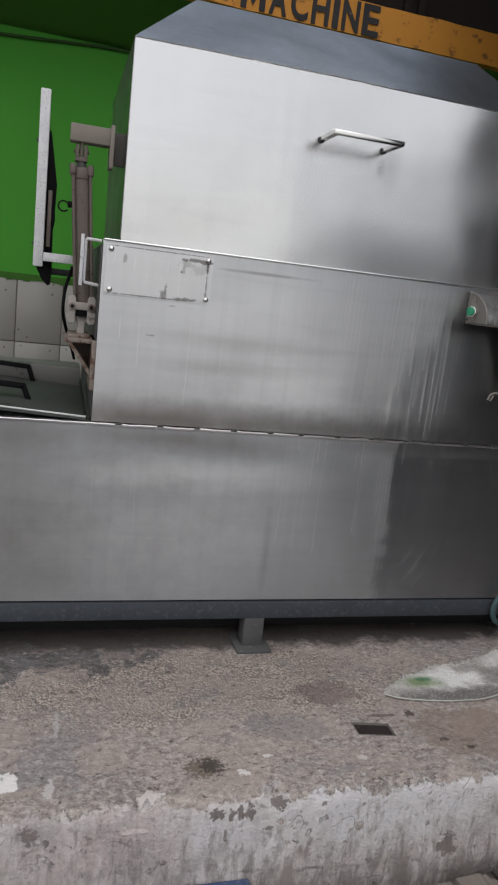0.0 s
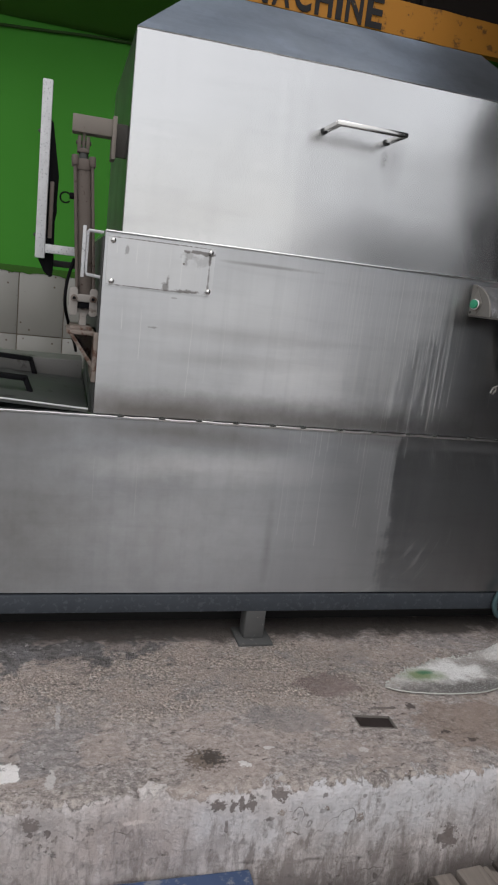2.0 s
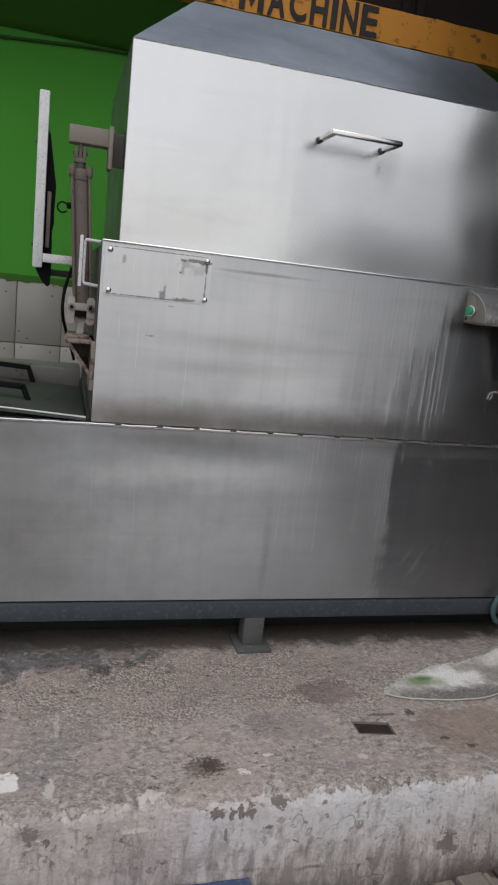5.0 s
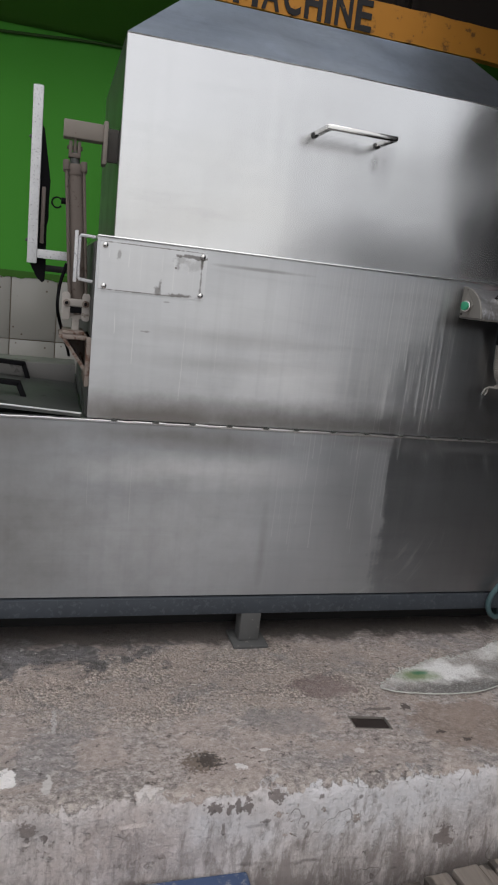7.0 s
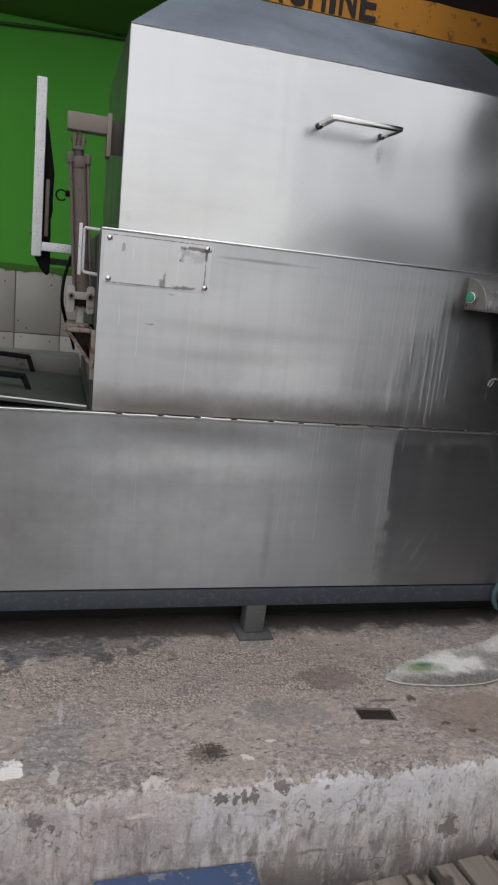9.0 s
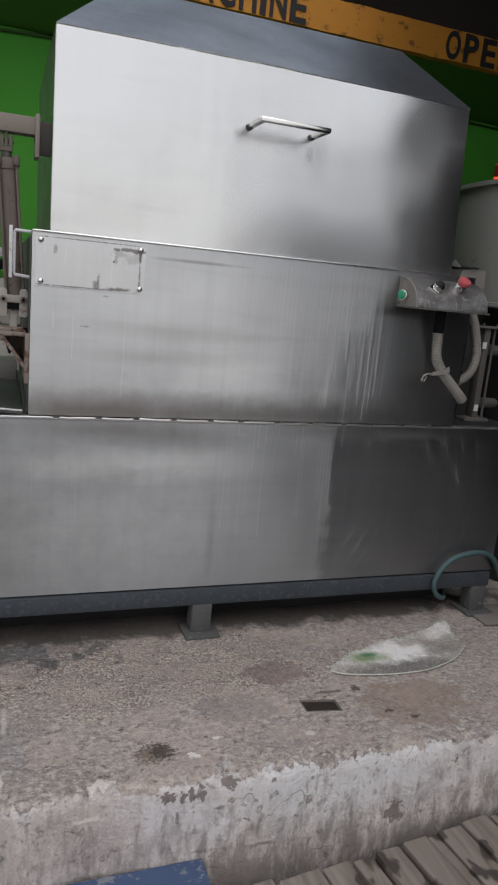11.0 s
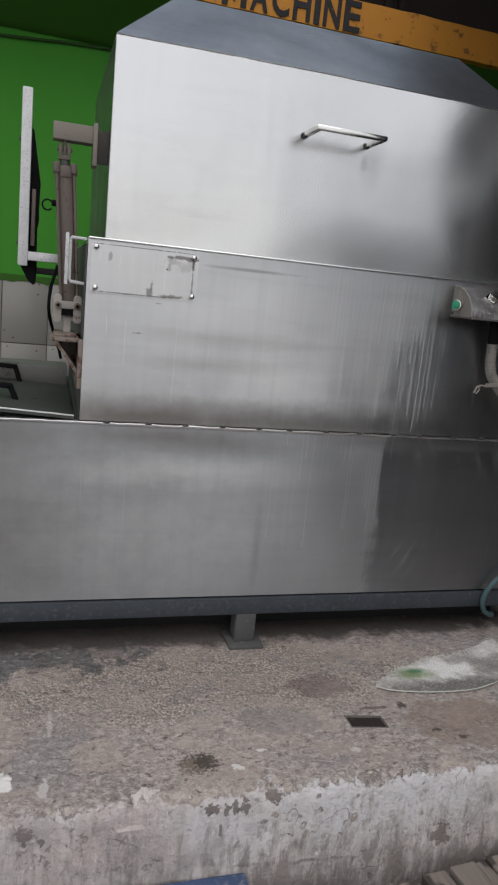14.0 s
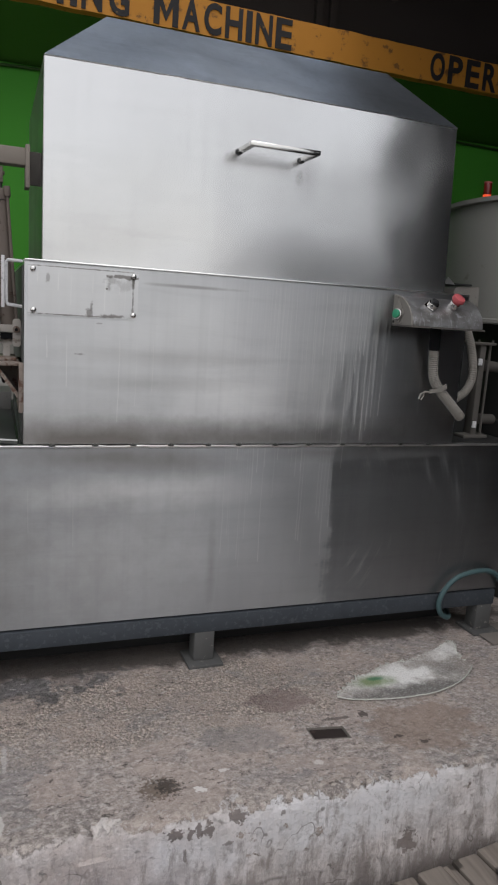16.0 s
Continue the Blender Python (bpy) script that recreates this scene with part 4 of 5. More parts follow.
def hood_box():
    bm = sheet(-0.003, 1.196, 1.10, 1.617, 0.08, 0.74, 0.004, 21.0)
    for v in bm.verts:
        v.co.x += (0.0225 * (1.617 - v.co.z) / 0.517 - 0.004) * max(0.0, v.co.x) / 1.196
        v.co.z += eaves(v.co.x) * max(0.0, v.co.z - 1.50) / 0.117
    return bm


hood = part("hood", hood_box(), STEEL_HOOD, machine, "bright brushed steel lifting hood")


def hood_roof():
    bm = bmesh.new()
    n = 60
    lo = [(-0.004, 0.0785), (1.193, 0.0785), (1.193, 0.823), (-0.004, 0.823)]
    hi = [(0.187, 0.394), (1.110, 0.394), (1.110, 0.52), (0.187, 0.52)]
    z0, z1 = 1.6165, 1.838
    front = []
    for k in range(7):
        f = k / 6
        row = []
        for i in range(n + 1):
            u = i / n
            a = Vector((lo[0][0] + (lo[1][0] - lo[0][0]) * u, lo[0][1], z0 + eaves(lo[1][0] * u)))
            b = Vector((hi[0][0] + (hi[1][0] - hi[0][0]) * u, hi[0][1], z1))
            p = a.lerp(b, f)
            if 0 < k < 6 and 0 < i < n:
                p += Vector((0, -0.5, 0.8)) * (0.010 * noise.noise(Vector((u * 5, f * 2, 7))) + 0.003 * noise.noise(Vector((u * 4, f * 9, 3))))
            row.append(bm.verts.new(p))
        front.append(row)
    for a, b in zip(front, front[1:]):
        for i in range(n):
            bm.faces.new((a[i], a[i + 1], b[i + 1], b[i]))
    bl, br = bm.verts.new((*lo[3], z0)), bm.verts.new((*lo[2], z0))
    tl, tr = bm.verts.new((*hi[3], z1)), bm.verts.new((*hi[2], z1))
    bm.faces.new([r[0] for r in front] + [tl, bl])
    bm.faces.new([r[-1] for r in front][::-1] + [br, tr])
    bm.faces.new(front[-1] + [tr, tl])
    bm.faces.new((bl, br, tr, tl)[::-1])
    bm.faces.new(front[0][::-1] + [bl, br])
    bmesh.ops.recalc_face_normals(bm, faces=bm.faces)
    return bm


part("side_sheet", box(-0.0045, -0.0032, 0.0815, 0.815, 1.105, 1.612), STEEL_SIDE, hood, "dull stained steel end sheet with a dark reflection painted in")
part("hood_roof", hood_roof(), STEEL_ROOF, machine, "dull blue-grey sloping steel hood top")
part("eaves_lip", eaves_fold(), EDGE, hood, "bright folded steel edge")

HY = -0.022
handle = part("handle", box(0.500, 0.516, HY, 0.079, 1.4535, 1.4655, 0.0015), STEEL_BRIGHT, hood, "bent square steel bar handle")
part("grip", box(0.5005, 0.699, HY - 0.0125, HY - 0.0005, 1.453, 1.466, 0.003), STEEL_BRIGHT, handle)
part("stub", box(0.683, 0.699, HY, 0.079, 1.4535, 1.4655, 0.0015), STEEL_BRIGHT, handle)
for x in (0.508, 0.691):
    weld = ball((x, 0.076, 1.4585), 0.0105, (1.0, 0.55, 0.9), sides=12)
    for v in weld.verts:
        v.co += 0.0018 * Vector((noise.noise(v.co * 130), 0, noise.noise(v.co * 110)))
    part("weld", weld, LEG, handle, "dull lumpy weld")

part("guide_strip", box(1.200, 1.209, 0.13, 0.15, 1.385, 1.475, 0.001), STEEL_DULL, hood)

# the painted frame under the tank, and its legs
part("rail", box(-0.62, 1.497, -0.004, 0.046, 0.099, 0.153, 0.004), FRAME, machine, "chipped blue-grey painted steel rail")
part("rail", box(-0.62, 1.497, 0.80, 0.85, 0.099, 0.153, 0.004), FRAME, machine, "chipped blue-grey painted steel rail")
# unseen, added to keep daylight out from behind the machine
part("rear_light_stop", box(-0.62, 1.49, 0.852, 0.86, 0.002, 0.16, 0.001), FRAME, machine)
# added black block: the shade below the tank put into a shape
part("under_shade_block", box(-0.60, 1.40, 0.105, 0.79, 0.006, 0.162, 0.03), SHADE_BLACK, machine, "black block standing for the shade under the tank")
for x in (-0.57, 0.431, 1.430):
    for y in (-0.003, 0.793):
        leg = part("leg", box(x, x + 0.062, y, y + 0.055, 0.011, 0.104, 0.004), LEG, machine)
        part("foot_plate", box(x - 0.021, x + 0.085, y - 0.03, y + 0.075, 0.0005, 0.011, 0.002), LEG, leg, "dark steel foot plate")

# open trough at the loading end with two loose lids
step = box(-0.62, -0.066, 0.56, 0.72, TOP - 0.001, 0.727, 0.004)
part("trough_step", step, STEP, machine, "dull stained sheet steel step")
part("trough_cheek", slab([(0.03, TOP), (0.56, TOP), (0.56, 0.735), (0.2, 0.70)], -0.060, -0.0535, axis="x"), STEEL_DULL, machine, "dull stained sheet steel")


def bar_handle(x0, x1, y, z0, z1, parent, m=None):
    """A flat black bar bent into a low bridge."""
    h = bmesh.new()
    pts = [(x0, y, z0), (x0 + 0.012, y, z1), (x1 - 0.018, y, z1), (x1, y, z0)]
    for a, b in zip(pts, pts[1:]):
        a, b = Vector(a), Vector(b)
        q = Matrix.Translation((a + b) / 2) @ Matrix.Rotation(-math.atan2(b.z - a.z, b.x - a.x), 4, "Y")
        box(-(b - a).length / 2 - 0.004, (b - a).length / 2 + 0.004, -0.013, 0.013, -0.0068, 0.0068, 0.002, h, (m or Matrix()) @ q)
    part("lid_handle", h, RUBBER, parent, "black flat bar handle")


lid = base("trough_lid", -0.34, 0.28, TOP, label="loose dull steel lid with black bar handles on the trough", category="lid")
lm = Matrix.Translation((-0.062, 0.012, TOP + 0.003)) @ pose(0, 0, 0, 0, 3.6, 0) @ Matrix.Translation((0.062, -0.012, -TOP - 0.003))
top = box(-0.60, -0.064, 0.014, 0.55, TOP + 0.003, TOP + 0.008, 0.002)
box(-0.60, -0.064, 0.012, 0.018, TOP + 0.001, TOP + 0.013, 0.001, top)
for v in top.verts:
    v.co = lm @ v.co
part("plate", top, STEEL_DULL, lid)
part("front_fold", box(-0.60, -0.064, 0.0105, 0.0125, TOP + 0.009, TOP + 0.0135, 0.0008, m=lm), EDGE, lid, "bright folded edge")
bar_handle(-0.40, -0.215, 0.185, TOP + 0.006, TOP + 0.042, lid, lm)
bar_handle(-0.40, -0.215, 0.525, TOP + 0.006, TOP + 0.052, lid, lm)

# hood lift at the loading end: air cylinder on a rusty bracket, arm on the hood
CY = 0.13
arm = part("lift_arm", box(-0.143, -0.043, CY - 0.022, CY + 0.022, 1.358, 1.400, 0.003), PALE_BEIGE, machine, "beige-grey painted square tube arm")
angle = box(-0.045, -0.034, CY - 0.03, CY + 0.03, 1.305, 1.408, 0.002)
part("arm_angle", angle, PALE_BEIGE, arm, "beige-grey angle bolted to the hood")
part("angle_web", box(-0.036, -0.002, CY + 0.018, CY + 0.028, 1.318, 1.400, 0.002), IRON, arm)

lift = part("air_cylinder", rod((-0.110, CY, 1.29), (-0.085, CY, 0.955), 0.022, sides=28), BEIGE, machine, "beige-grey pneumatic cylinder")
ax = Vector((-0.025, 0, 0.335)).normalized()


def along(d, dx=0.0, dy=0.0):
    """A point d metres up the cylinder from its lower end cap."""
    return Vector((-0.085 + dx, CY + dy, 0.955)) + ax * d


for s in (-1, 1):
    for w in (-1, 1):
        part("tie_rod", rod(along(-0.02, 0.0215 * s, 0.019 * w), along(0.345, 0.0215 * s, 0.019 * w), 0.004, sides=8), BEIGE, lift)
        part("nut", rod(along(0.325, 0.0215 * s, 0.019 * w), along(0.350, 0.0215 * s, 0.019 * w), 0.0085, sides=12, bevel=0.002), BEIGE, lift)
part("end_cap", rod(along(0.315), along(0.343), 0.025, sides=24, bevel=0.003), BEIGE, lift)
part("end_cap", rod(along(-0.035), along(0.0), 0.031, sides=4, bevel=0.003), BEIGE, lift)
part("piston_rod", rod(along(0.34), along(0.372), 0.012, sides=16), STEEL_DULL, lift)
fork = box(-0.128, -0.119, CY - 0.014, CY + 0.014, 1.318, 1.352, 0.002)
box(-0.107, -0.098, CY - 0.014, CY + 0.014, 1.318, 1.352, 0.002, fork)
box(-0.128, -0.098, CY - 0.014, CY + 0.014, 1.312, 1.323, 0.002, fork)
rod((-0.132, CY, 1.337), (-0.094, CY, 1.337), 0.005, fork, 10)
part("clevis", fork, BEIGE, lift)
part("lift_tongue", box(-0.117, -0.109, CY - 0.012, CY + 0.012, 1.325, 1.362, 0.002), BEIGE, arm)
low = box(-0.113, -0.062, CY - 0.036, CY + 0.022, 0.941, 0.961, 0.004)
for x in (-0.115, -0.064):
    slab([(x - 0.0105, 0.910), (x - 0.0105, 0.970), (x - 0.006, 0.977), (x + 0.006, 0.977), (x + 0.0105, 0.970), (x + 0.0105, 0.910), (x + 0.006, 0.905), (x - 0.006, 0.905)], CY - 0.034, CY + 0.018, low, "y", 0.002)
part("end_block", low, DUSTY, lift, "dusty pale clevis block")
# black block standing for the shaded recess under the crossbar
part("recess_shade", box(-0.106, -0.070, CY - 0.030, CY + 0.01, 0.924, 0.941, 0.002), RUBBER, lift)
for x in (-0.114, -0.0655):
    part("cap_screw", rod((x, CY - 0.043, 0.950), (x, CY - 0.0335, 0.950), 0.0092, sides=14, bevel=0.001), RUSTY, lift)
    part("screw_socket", rod((x, CY - 0.0438, 0.950), (x, CY - 0.0428, 0.950), 0.0048, sides=6), RUBBER, lift)
part("pivot_lug", slab([(-0.105, 0.928), (-0.070, 0.928), (-0.070, 0.912), (-0.080, 0.908), (-0.079, 0.878), (-0.072, 0.872), (-0.104, 0.872), (-0.098, 0.878), (-0.097, 0.908), (-0.105, 0.912)], CY - 0.018, CY + 0.014, axis="y", bevel=0.002), DUSTY, lift)
part("pivot_pin", rod((-0.128, CY, 0.920), (-0.052, CY, 0.920), 0.006, sides=12), DUSTY, lift)

brk = slab([(-0.128, 0.866), (-0.128, 0.860), (-0.058, 0.77), (-0.051, 0.77), (-0.051, 0.866)], CY - 0.012, CY - 0.004, axis="y", bevel=0.002)
box(-0.13, -0.051, 0.02, CY + 0.06, 0.862, 0.872, 0.002, brk)
box(-0.062, -0.050, 0.0, CY + 0.06, 0.745, 0.872, 0.003, brk)
slab([(-0.122, 0.862), (-0.112, 0.862), (-0.056, 0.785), (-0.056, 0.770)], 0.02, CY + 0.02, brk, axis="y")
part("bracket", brk, RUSTY, machine, "rusty beige triangular bracket")
part("bracket_pad", box(-0.122, -0.066, 0.05, CY + 0.05, 0.872, 0.88, 0.002), RUSTY, machine)
part("air_fitting", rod((-0.128, CY, 1.205), (-0.140, CY, 1.205), 0.008, sides=12), RUBBER, lift)
ring = [(-0.150 + 0.013 * math.cos(a), CY + 0.01, 1.200 + 0.013 * math.sin(a)) for a in (2 * math.pi * k / 20 for k in range(19))]
part("air_line", tube(ring, 0.0022, sides=6), RUBBER, lift, "looped black air line")
part("air_line", tube(smooth_path([(-0.118, CY + 0.02, 1.05), (-0.133, CY + 0.03, 0.99), (-0.136, CY + 0.03, 0.93), (-0.122, CY + 0.12, 0.87), (-0.100, CY + 0.30, 0.80), (-0.090, CY + 0.42, 0.76)]), 0.0045, sides=8), RUBBER, lift, "black air hose")

part("end_panel", box(-0.0535, -0.0505, 0.010, 0.82, TOP + 0.008, 1.112, 0.001), END_SHEET, machine, "dull dark sheet steel end panel")

# thin bent strap on the body's side, and the white-edged flap that hangs from it
strap = box(-0.103, -0.095, 0.035, 0.06, 1.006, 1.132, 0.001)
tube([(-0.052, 0.05, 1.121), (-0.088, 0.045, 1.122), (-0.091, 0.045, 1.117), (-0.091, 0.045, 1.020), (-0.088, 0.045, 1.014), (-0.052, 0.05, 1.010)], 0.0042, strap, 8)
part("strap", strap, WHITE, machine, "thin bent pale steel strap")
flap = base("hinged_flap", -0.22, 0.2, 1.04, label="dark sheet flap with a chipped white tube edge beside the hood", category="flap")
part("edge_tube", box(-0.221, -0.1955, 0.185, 0.212, 1.041, 1.484, 0.003), WHITE, flap, "chipped white square tube")
part("flap_sheet", slab([(-0.197, 1.395), (-0.190, 1.388), (-0.1695, 1.258), (-0.1715, 1.19), (-0.170, 1.165), (-0.1745, 1.14), (-0.172, 1.03), (-0.174, 0.996), (-0.181, 0.992), (-0.196, 1.006), (-0.214, 1.040), (-0.197, 1.041)], 0.214, 0.232, axis="y", bevel=0.0015), RUBBER, flap, "black dirty sheet")
part("rib", box(-0.1905, -0.180, 0.200, 0.2125, 1.095, 1.240, 0.002), BEIGE, flap, "grey-brown steel strip")
part("strut", box(-0.196, -0.098, 0.188, 0.206, 1.056, 1.079, 0.002), WHITE, flap, "white square tube")
part("strut", box(-0.19, -0.10, 0.27, 0.29, 1.022, 1.040, 0.002), DARK_PLATE, flap)
for z in (1.10, 1.36):
    part("screw", ball((-0.2225, 0.20, z), 0.005, (1, 1, 1), sides=10), STEEL_DULL, flap)

# ---- control box with its three switches and cable conduits ----
arcs = [(-0.002 - 0.106 * math.sin(k * math.pi / 32), 1.026 + 0.083 * math.cos(k * math.pi / 32)) for k in range(17)]
control = part("control_box", slab([*arcs, (-0.002, 1.0255)], 0.990, 1.228, axis="x"), STEEL_BOX, machine, "curved scratched stainless steel push-button box")
part("end_plate", slab([*arcs, (-0.002, 1.0255)], 0.9845, 0.990, axis="x"), TAN_SHEET, control, "stained tan end plate")
part("end_rim", tube([(0.9865, y - 0.0005, z) for y, z in arcs], 0.0026, sides=6), CONDUIT, control, "pale folded rim")
part("base_flange", box(0.9845, 1.236, -0.110, -0.003, 1.0205, 1.0255, 0.001), IRON, control)


def push_button(c, d, ring_r, cap_r, out, mat, name, label, mush=False):
    c, d = Vector(c), Vector(d).normalized()
    b = part(name, rod(c, c + d * out * 0.55, ring_r, sides=24, bevel=0.002), STEEL_BRIGHT, control, label)
    if mush:
        cap = rod(c + d * out * 0.5, c + d * out * 0.7, ring_r * 0.8, sides=20)
        rod(c + d * out * 0.68, c + d * out, cap_r, cap, 28, cap_r * 0.9, 0.004)
    else:
        cap = rod(c + d * out * 0.5, c + d * out * 0.8, cap_r, sides=24, bevel=0.002)
    part("cap", cap, mat, b)


push_button((0.986, -0.040, 1.055), (-1, -0.35, 0.08), 0.016, 0.0125, 0.026, GREEN_CAP, "start_button", "green push button in a chrome ring")
push_button((1.066, -0.077, 1.078), (0.03, -0.62, 0.78), 0.0160, 0.0115, 0.034, BLACK_CAP, "selector_switch", "black switch in a chrome ring")
push_button((1.135, -0.076, 1.079), (0.11, -0.62, 0.76), 0.0145, 0.0200, 0.045, RED, "stop_button", "faded red mushroom stop button", True)
part("legend_plate", slab([(-0.012, 1.062), (-0.034, 1.098), (-0.066, 1.060), (-0.044, 1.030)], 0.9825, 0.984, axis="x"), CONDUIT, control)
tilt = Matrix.Translation((1.062, -0.0795, 1.0835)) @ Vector((0, -0.62, 0.78)).to_track_quat("Z", "Y").to_matrix().to_4x4() @ Matrix.Rotation(radians(40), 4, "Z")
part("legend_plate", box(-0.017, 0.017, -0.017, 0.017, -0.001, 0.001, 0.0004, m=tilt), STEEL_BRIGHT, control)
part("end_hole", rod((0.9835, -0.012, 1.033), (0.9845, -0.012, 1.033), 0.004, sides=12), VOID, control)


def conduit(points, r):
    fine = smooth_path(points, 22)
    total = [fine[0]]
    for p in fine:
        if (p - total[-1]).length > 0.0020:
            total.append(p)
    return tube(total, r - 0.0008, sides=14, ribs=0.0013)


hosep = part("cable_conduit", conduit([(1.118, -0.036, 0.990), (1.120, -0.036, 0.940), (1.128, -0.036, 0.876), (1.158, -0.035, 0.835), (1.203, -0.032, 0.794), (1.243, -0.026, 0.760)], 0.0150), CONDUIT, machine, "grey ribbed flexible cable conduit")
part("conduit_gland", rod((1.118, -0.036, 1.020), (1.119, -0.036, 0.955), 0.0165, sides=16, bevel=0.002), RUBBER, hosep)
part("conduit_end", rod((1.228, -0.028, 0.773), (1.252, -0.024, 0.752), 0.0158, sides=16, bevel=0.002), CONDUIT, hosep)
clipb = slab([(1.108, 0.828), (1.150, 0.833), (1.170, 0.843), (1.164, 0.858), (1.146, 0.846), (1.108, 0.839)], -0.0535, -0.0505, axis="y")
tube([(1.114, -0.052, 0.830), (1.096, -0.050, 0.833), (1.082, -0.048, 0.826), (1.078, -0.047, 0.812), (1.086, -0.046, 0.808), (1.093, -0.047, 0.820), (1.090, -0.048, 0.830)], 0.0030, clipb, 8)
part("conduit_clip", clipb, CONDUIT, hosep, "bent steel strap clip")
part("cable_conduit", conduit([(1.266, 0.02, 1.030), (1.292, 0.02, 0.972), (1.308, 0.02, 0.915), (1.310, 0.02, 0.872), (1.296, 0.022, 0.832), (1.268, 0.03, 0.806), (1.254, 0.04, 0.797)], 0.0135), CONDUIT, machine, "grey ribbed flexible cable conduit")
guard = slab([(1.262, 1.132), (1.266, 1.148), (1.274, 1.155), (1.358, 1.158), (1.362, 1.05), (1.262, 1.05)], 0.10, 0.104, axis="y")
box(1.358, 1.362, 0.104, 0.4, 1.05, 1.157, 0.001, guard)
part("side_guard", guard, TAN_SHEET, machine, "bent scratched steel guard")
part("guard_shelf", box(1.232, 1.322, 0.09, 0.35, 1.160, 1.165, 0.001), DARK_PLATE, machine)
part("hood_tab", slab([(1.211, 1.160), (1.252, 1.160), (1.226, 1.182)], 0.086, 0.09, axis="y"), EDGE, hood)
part("end_web", box(1.252, 1.268, 0.06, 0.80, TOP + 0.004, 1.05, 0.002), DARK_PLATE, machine)

# lift gear at the far end of the body
post = part("lift_post", box(1.386, 1.409, 0.09, 0.13, TOP, 0.976, 0.003), IRON, machine, "grime-covered steel guide post")
part("side_post", box(1.340, 1.382, 0.12, 0.15, TOP, 0.976, 0.003), DARK_PLATE, post)
# added black plate: the gap's shade put into a shape
part("shadow_gap_plate", box(1.270, 1.338, 0.30, 0.31, TOP + 0.005, 1.05, 0.002), SHADE_BLACK, machine, "black plate standing for the unlit gap")
part("post_flange", box(1.342, 1.440, 0.08, 0.14, 0.976, 0.984, 0.002), IRON, post)
for x in (1.352, 1.375, 1.430):
    part("bolt", rod((x, 0.09, 0.984), (x, 0.09, 0.992), 0.004, sides=8), IRON, post)
part("guide_rod", rod((1.431, 0.10, TOP), (1.431, 0.10, 0.976), 0.0045, sides=10), IRON, post)
for z in (0.712, 0.895):
    part("bushing", rod((1.446, 0.14, z + 0.01), (1.53, 0.17, z + 0.004), 0.018, sides=16, bevel=0.003), IRON, post)
for x, z in ((1.394, 0.700), (1.388, 0.909)):
    part("label_tag", box(x - 0.008, x + 0.007, 0.084, 0.089, z, z + 0.022, 0.001), WHITE, post)
part("deck", box(1.252, 1.5, 0.012, 0.84, TOP - 0.002, TOP + 0.004, 0.001), DARK_PLATE, machine, "dull stained sheet steel")
part("foot_block", box(1.345, 1.44, 0.07, 0.16, TOP + 0.004, TOP + 0.016, 0.003), IRON, machine)

# ---- the vat behind, with its red beacon ----
VX, VY, VR = 2.035, 0.42, 0.520
vat = base("round_vat", VX, VY, 0.0, label="large grey enamelled round vat on a dark stand", category="tank")
shell = bmesh.new()
prof = [(VR - 0.02, 1.045), (VR - 0.012, 1.05), (VR - 0.012, 1.062), (VR - 0.022, 1.066), (VR - 0.018, 1.468), (VR, 1.472), (VR + 0.002, 1.487), (VR - 0.03, 1.489), (VR - 0.03, 1.08)]
rings = [[shell.verts.new((VX + r * math.cos(a), VY + r * math.sin(a), z)) for a in (2 * math.pi * k / 64 for k in range(64))] for r, z in prof]
for a, b in zip(rings, rings[1:]):
    for k in range(64):
        shell.faces.new((a[k], a[(k + 1) % 64], b[(k + 1) % 64], b[k]))
shell.faces.new(rings[0]), shell.faces.new(rings[-1])
bmesh.ops.recalc_face_normals(shell, faces=shell.faces)
part("shell", shell, VAT, vat)
part("stand", rod((VX, VY, 0.0), (VX, VY, 1.047), 0.36, sides=32), DARK_PLATE, vat, "dark round stand")
BX, BY, BZ = 1.570, 0.40, 1.488
beacon = base("warning_beacon", BX, BY, BZ, label="small red warning beacon on the vat rim, lit at its foot", category="beacon")
GLOW = material("lit_red_lens", (0.5, 0.06, 0.02), 0.3)
GLOW.node_tree.nodes["Principled BSDF"].inputs["Emission Color"].default_value = (1.0, 0.10, 0.03, 1)
GLOW.node_tree.nodes["Principled BSDF"].inputs["Emission Strength"].default_value = 0.7
LENS = material("dark_red_lens", (0.14, 0.012, 0.010), 0.2)
part("beacon_base", rod((BX, BY, BZ), (BX, BY, BZ + 0.010), 0.017, sides=20, bevel=0.002), RED, beacon)
part("lamp_ring", rod((BX, BY, BZ + 0.010), (BX, BY, BZ + 0.018), 0.0145, sides=20), GLOW, beacon)
part("lens", rod((BX, BY, BZ + 0.018), (BX, BY, BZ + 0.058), 0.0150, sides=20, r2=0.0142, bevel=0.002), LENS, beacon)
part("cap", rod((BX, BY, BZ + 0.058), (BX, BY, BZ + 0.063), 0.0145, sides=20, bevel=0.001), RED, beacon)

# cable clipped along the top of the green wall
wire = base("wall_pipe", 0.5, WALL - 0.02, 1.96, label="thin green painted pipe, darkened as the wall top's shadow line", category="pipe")
part("pipe", tube(smooth_path([(-2.0, WALL - 0.012, 1.86), (-0.44, WALL - 0.012, 1.958), (0.1, WALL - 0.012, 1.989), (1.2, WALL - 0.012, 1.995), (2.2, WALL - 0.012, 1.985), (3.2, WALL - 0.012, 1.97)]), 0.0065, sides=10), PIPE, wire)

# ---- on the platform ----
hose = base("garden_hose", 1.36, -0.03, 0.0, label="looped teal rubber hose over the frame rail", category="hose")
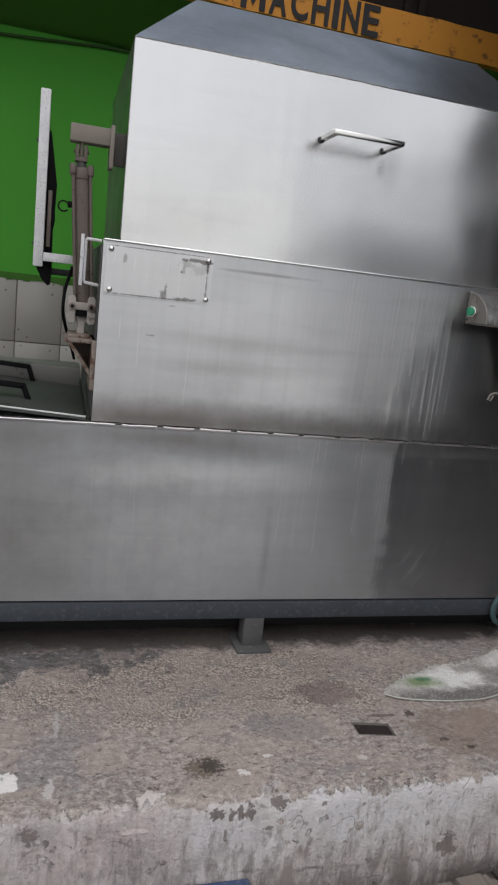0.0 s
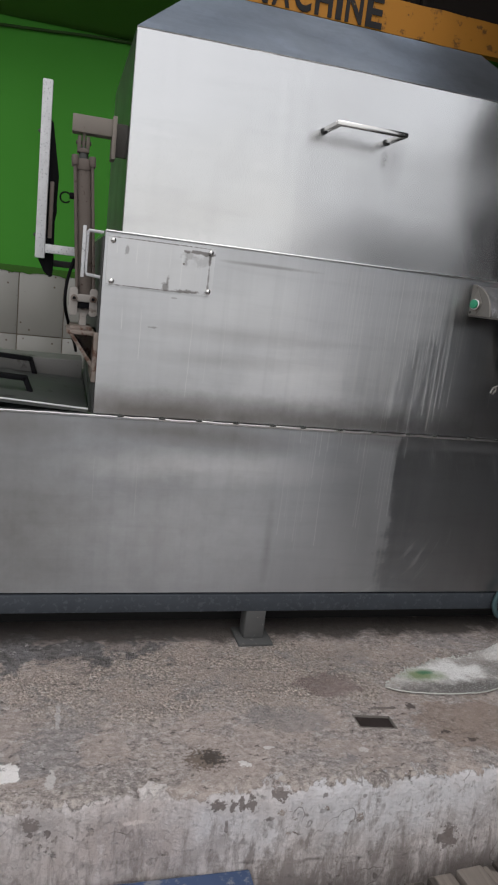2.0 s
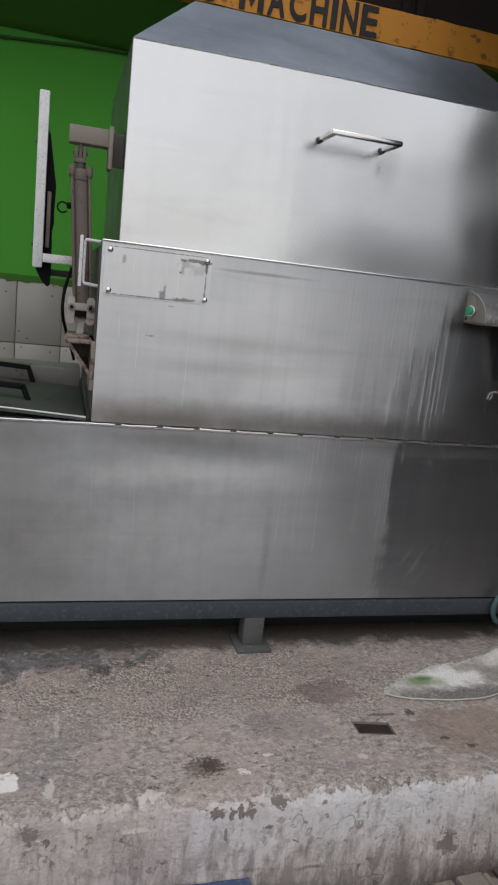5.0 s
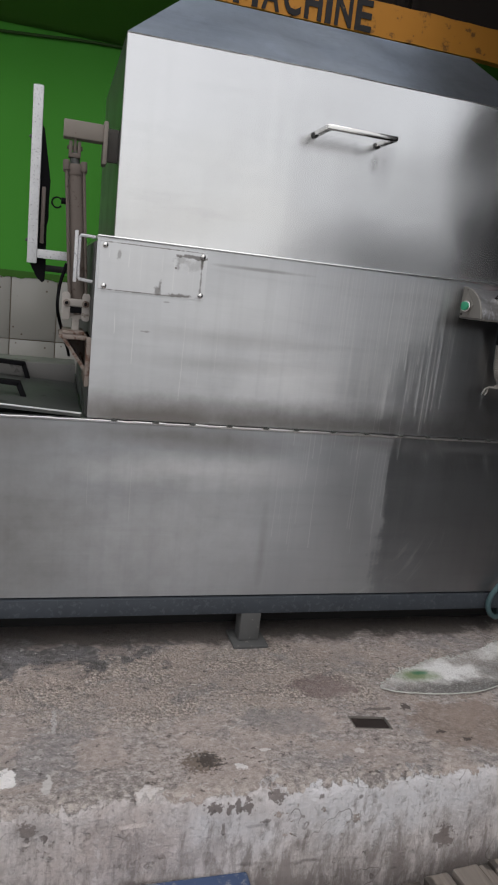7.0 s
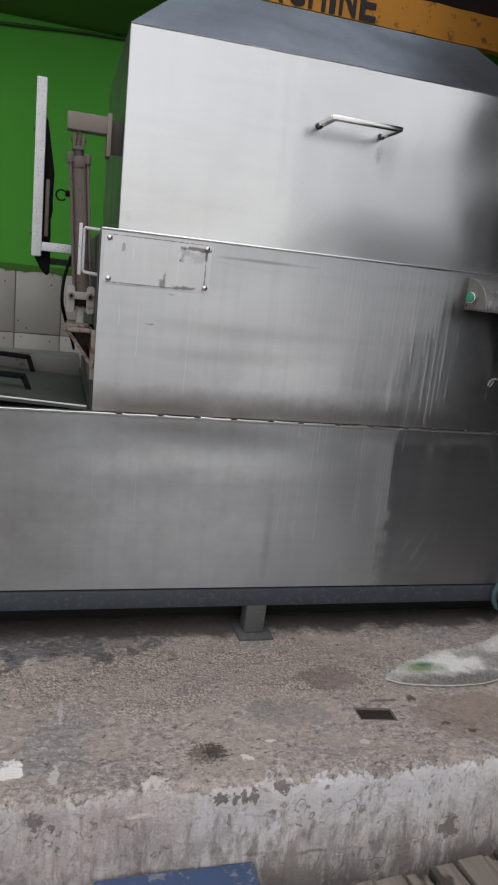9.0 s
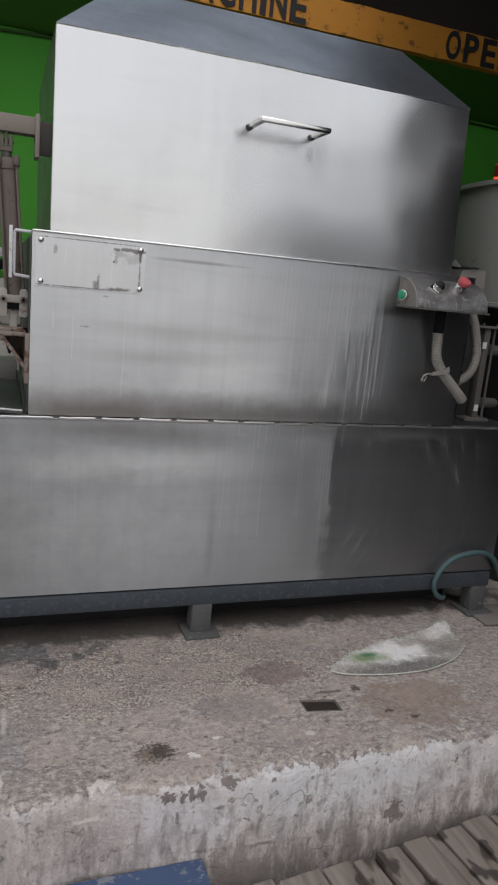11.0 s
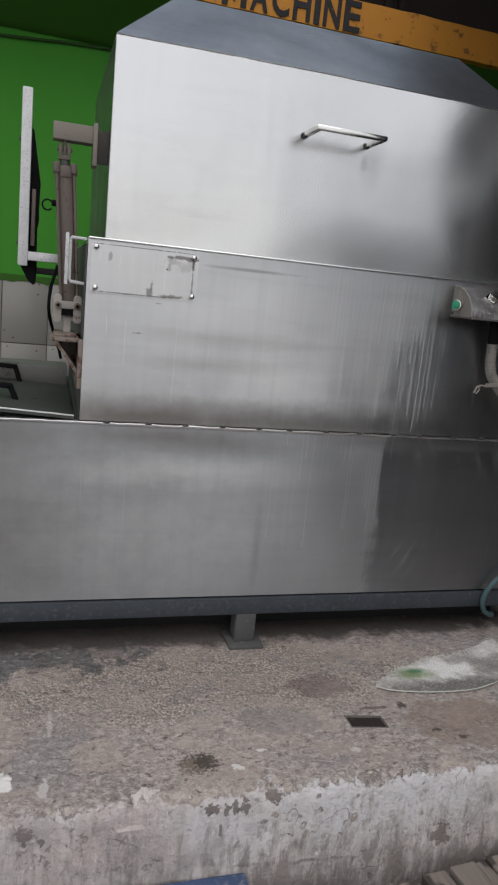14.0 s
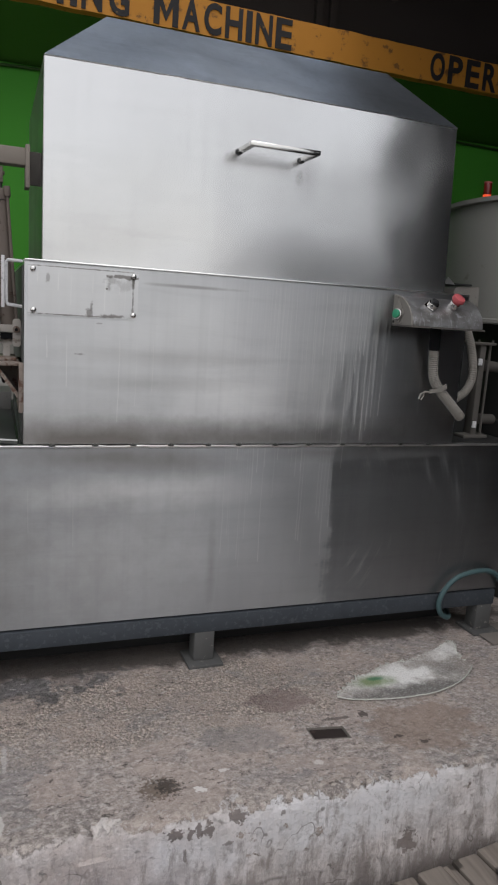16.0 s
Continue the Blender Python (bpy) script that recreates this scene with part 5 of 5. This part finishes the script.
part("hose_run", tube(smooth_path([(1.62, 0.02, 0.02), (1.545, -0.010, 0.12), (1.486, -0.022, 0.204), (1.445, -0.022, 0.229), (1.391, -0.022, 0.232), (1.319, -0.022, 0.215), (1.276, -0.022, 0.176), (1.258, -0.022, 0.130), (1.274, -0.018, 0.090), (1.315, 0.0, 0.066), (1.36, 0.06, 0.05), (1.42, 0.2, 0.02), (1.3, 0.45, 0.012)], 10), 0.0085, sides=12), HOSE, hose)

cloth = base("torn_filter_cloth", 1.03, -0.2, 0.0, label="torn dirty white cloth with a curved hem lying on concrete", category="cloth")
arc = smooth_path([(0.771, -0.273, 0), (0.815, -0.297, 0), (0.899, -0.314, 0), (1.038, -0.319, 0), (1.166, -0.284, 0), (1.238, -0.236, 0), (1.268, -0.207, 0)], 8)
ragged = [(1.266, -0.190), (1.262, -0.150), (1.276, -0.115), (1.294, -0.085), (1.306, -0.060), (1.286, -0.050), (1.235, -0.078), (1.165, -0.108), (1.085, -0.136), (1.030, -0.141), (0.985, -0.147), (0.960, -0.160), (0.930, -0.176), (0.880, -0.188), (0.838, -0.214), (0.800, -0.243)]
rr = random.Random(5)
outline = [(p.x, p.y) for p in arc]
fray = []
for a, b in zip(ragged, ragged[1:] + [outline[0]]):
    for k in range(9):
        f = k / 9
        outline.append((a[0] + (b[0] - a[0]) * f + rr.uniform(-0.004, 0.004), a[1] + (b[1] - a[1]) * f + rr.uniform(-0.004, 0.004)))
        if rr.random() < 0.6:
            fray.append(outline[-1])


def fabric():
    """Thin felt that lies on the floor, lifted in low creases."""
    bm = slab(outline, 0.002, 0.0045)
    bmesh.ops.triangulate(bm, faces=bm.faces)
    bmesh.ops.subdivide_edges(bm, edges=[e for e in bm.edges if e.calc_length() > 0.03], cuts=2, use_grid_fill=True)
    for v in bm.verts:
        v.co.z += 0.006 * max(0.0, noise.noise(Vector((v.co.x * 14, v.co.y * 22, 4)))) + 0.002 * max(0.0, noise.noise(Vector((v.co.x * 45, v.co.y * 50, 1))))
    return bm


part("fabric", fabric(), CLOTH, cloth)
part("hem", tube([(p.x, p.y + rr.uniform(-0.0015, 0.0015), 0.0050 + 0.002 * abs(noise.noise(p * 12))) for p in arc], 0.0019, sides=6), HEM, cloth, "pale curved hem")
for x, y in fray:
    a, d = rr.uniform(0, 6.28), rr.uniform(0.004, 0.010)
    part("thread", tube([(x, y, 0.005), (x + d * math.cos(a) * 0.6, y + d * math.sin(a) * 0.6, 0.008), (x + d * math.cos(a), y + d * math.sin(a), 0.0045)], rr.uniform(0.0009, 0.0022), sides=5), HEM, cloth)

cover = box(0.6305, 0.7125, -0.4465, -0.3935, -0.014, -0.0045, 0.001)
rim = box(0.6280, 0.6305, -0.449, -0.391, -0.01, 0.0022, 0.0006)
box(0.7125, 0.7145, -0.449, -0.391, -0.01, 0.0018, 0.0006, rim)
box(0.6305, 0.7125, -0.449, -0.4465, -0.01, 0.0022, 0.0006, rim)
box(0.6305, 0.7125, -0.3935, -0.3915, -0.01, 0.0012, 0.0004, rim)
for v in (*cover.verts, *rim.verts):
    v.co.x, v.co.y = skewed(v.co.x, v.co.y)
drain = tagged(part("drain_cover", cover, RUSTPLATE), "rusty dark cover sunk in a drain hole", "drain")
part("rim", rim, PLATE, drain, "worn dusty metal rim")
tagged(part("floor_plate", box(1.43, 1.75, -0.105, 0.034, 0.003, 0.009, 0.002), PLATE), "dusty steel plate lying on the concrete", "plate")

# ---- below the kerb ----
PZ = -0.2
pallet = base("wooden_pallet", 1.0, -1.0, STREET, label="weathered wooden slat pallet with damp stains", category="pallet")
PM = Matrix.Translation((0.44, -0.723, PZ)) @ pose(0, 0, 0, 0, 0, 6.4)
rr = random.Random(9)
edges = [(-0.235, -0.119, 0.010), (-0.109, 0.011, 0.017), (0.020, 0.1226, 0.007), (0.1266, 0.196, -0.003), (0.207, 0.255, -0.005), (0.268, 0.331, -0.005), (0.347, 0.415, -0.004), (0.419, 0.446, -0.006), (0.452, 0.524, -0.002), (0.534, 0.612, 0.004)]
x = 0.622
while x < 1.45:
    w = rr.uniform(0.06, 0.09)
    edges.append((x, x + w, rr.uniform(-0.008, 0.006)))
    x += w + rr.uniform(0.006, 0.014)
for x0, x1, y1 in edges:
    slat = box(x0, x1, -0.70, y1, -0.022, rr.uniform(-0.003, 0.003), 0.003, m=PM)
    for v in slat.verts:
        v.co.z += 0.002 * noise.noise(v.co * 9)
        v.co.y += 0.004 * noise.noise(Vector((v.co.x * 40, 3, v.co.z * 30))) if (PM.inverted() @ v.co).y > -0.35 else 0.0
    part("slat", slat, WOOD, pallet)
for y in (-0.66, -0.38, -0.10):
    part("bearer", box(-0.23, x - 0.02, y, y + 0.07, STREET - PZ, -0.022, 0.004, m=PM), WOOD, pallet)

CZ = -0.187
crate = base("blue_crate", 0.1, -0.85, STREET, label="scuffed blue plastic crate set upside down against the kerb", category="crate")
cr = box(-0.03, 0.312, -1.05, -0.629, CZ - 0.012, CZ, 0.006)
part("crate_top", cr, BLUE, crate)
for nm, a in (("crate_side", (-0.025, 0.307, -0.645, -0.632)), ("crate_side", (-0.025, 0.307, -1.045, -1.033)), ("crate_end", (-0.025, -0.013, -1.033, -0.645)), ("crate_end", (0.295, 0.307, -1.033, -0.645))):
    part(nm, box(*a, STREET, CZ - 0.012, 0.003), BLUE, crate)

glazed_tiles()
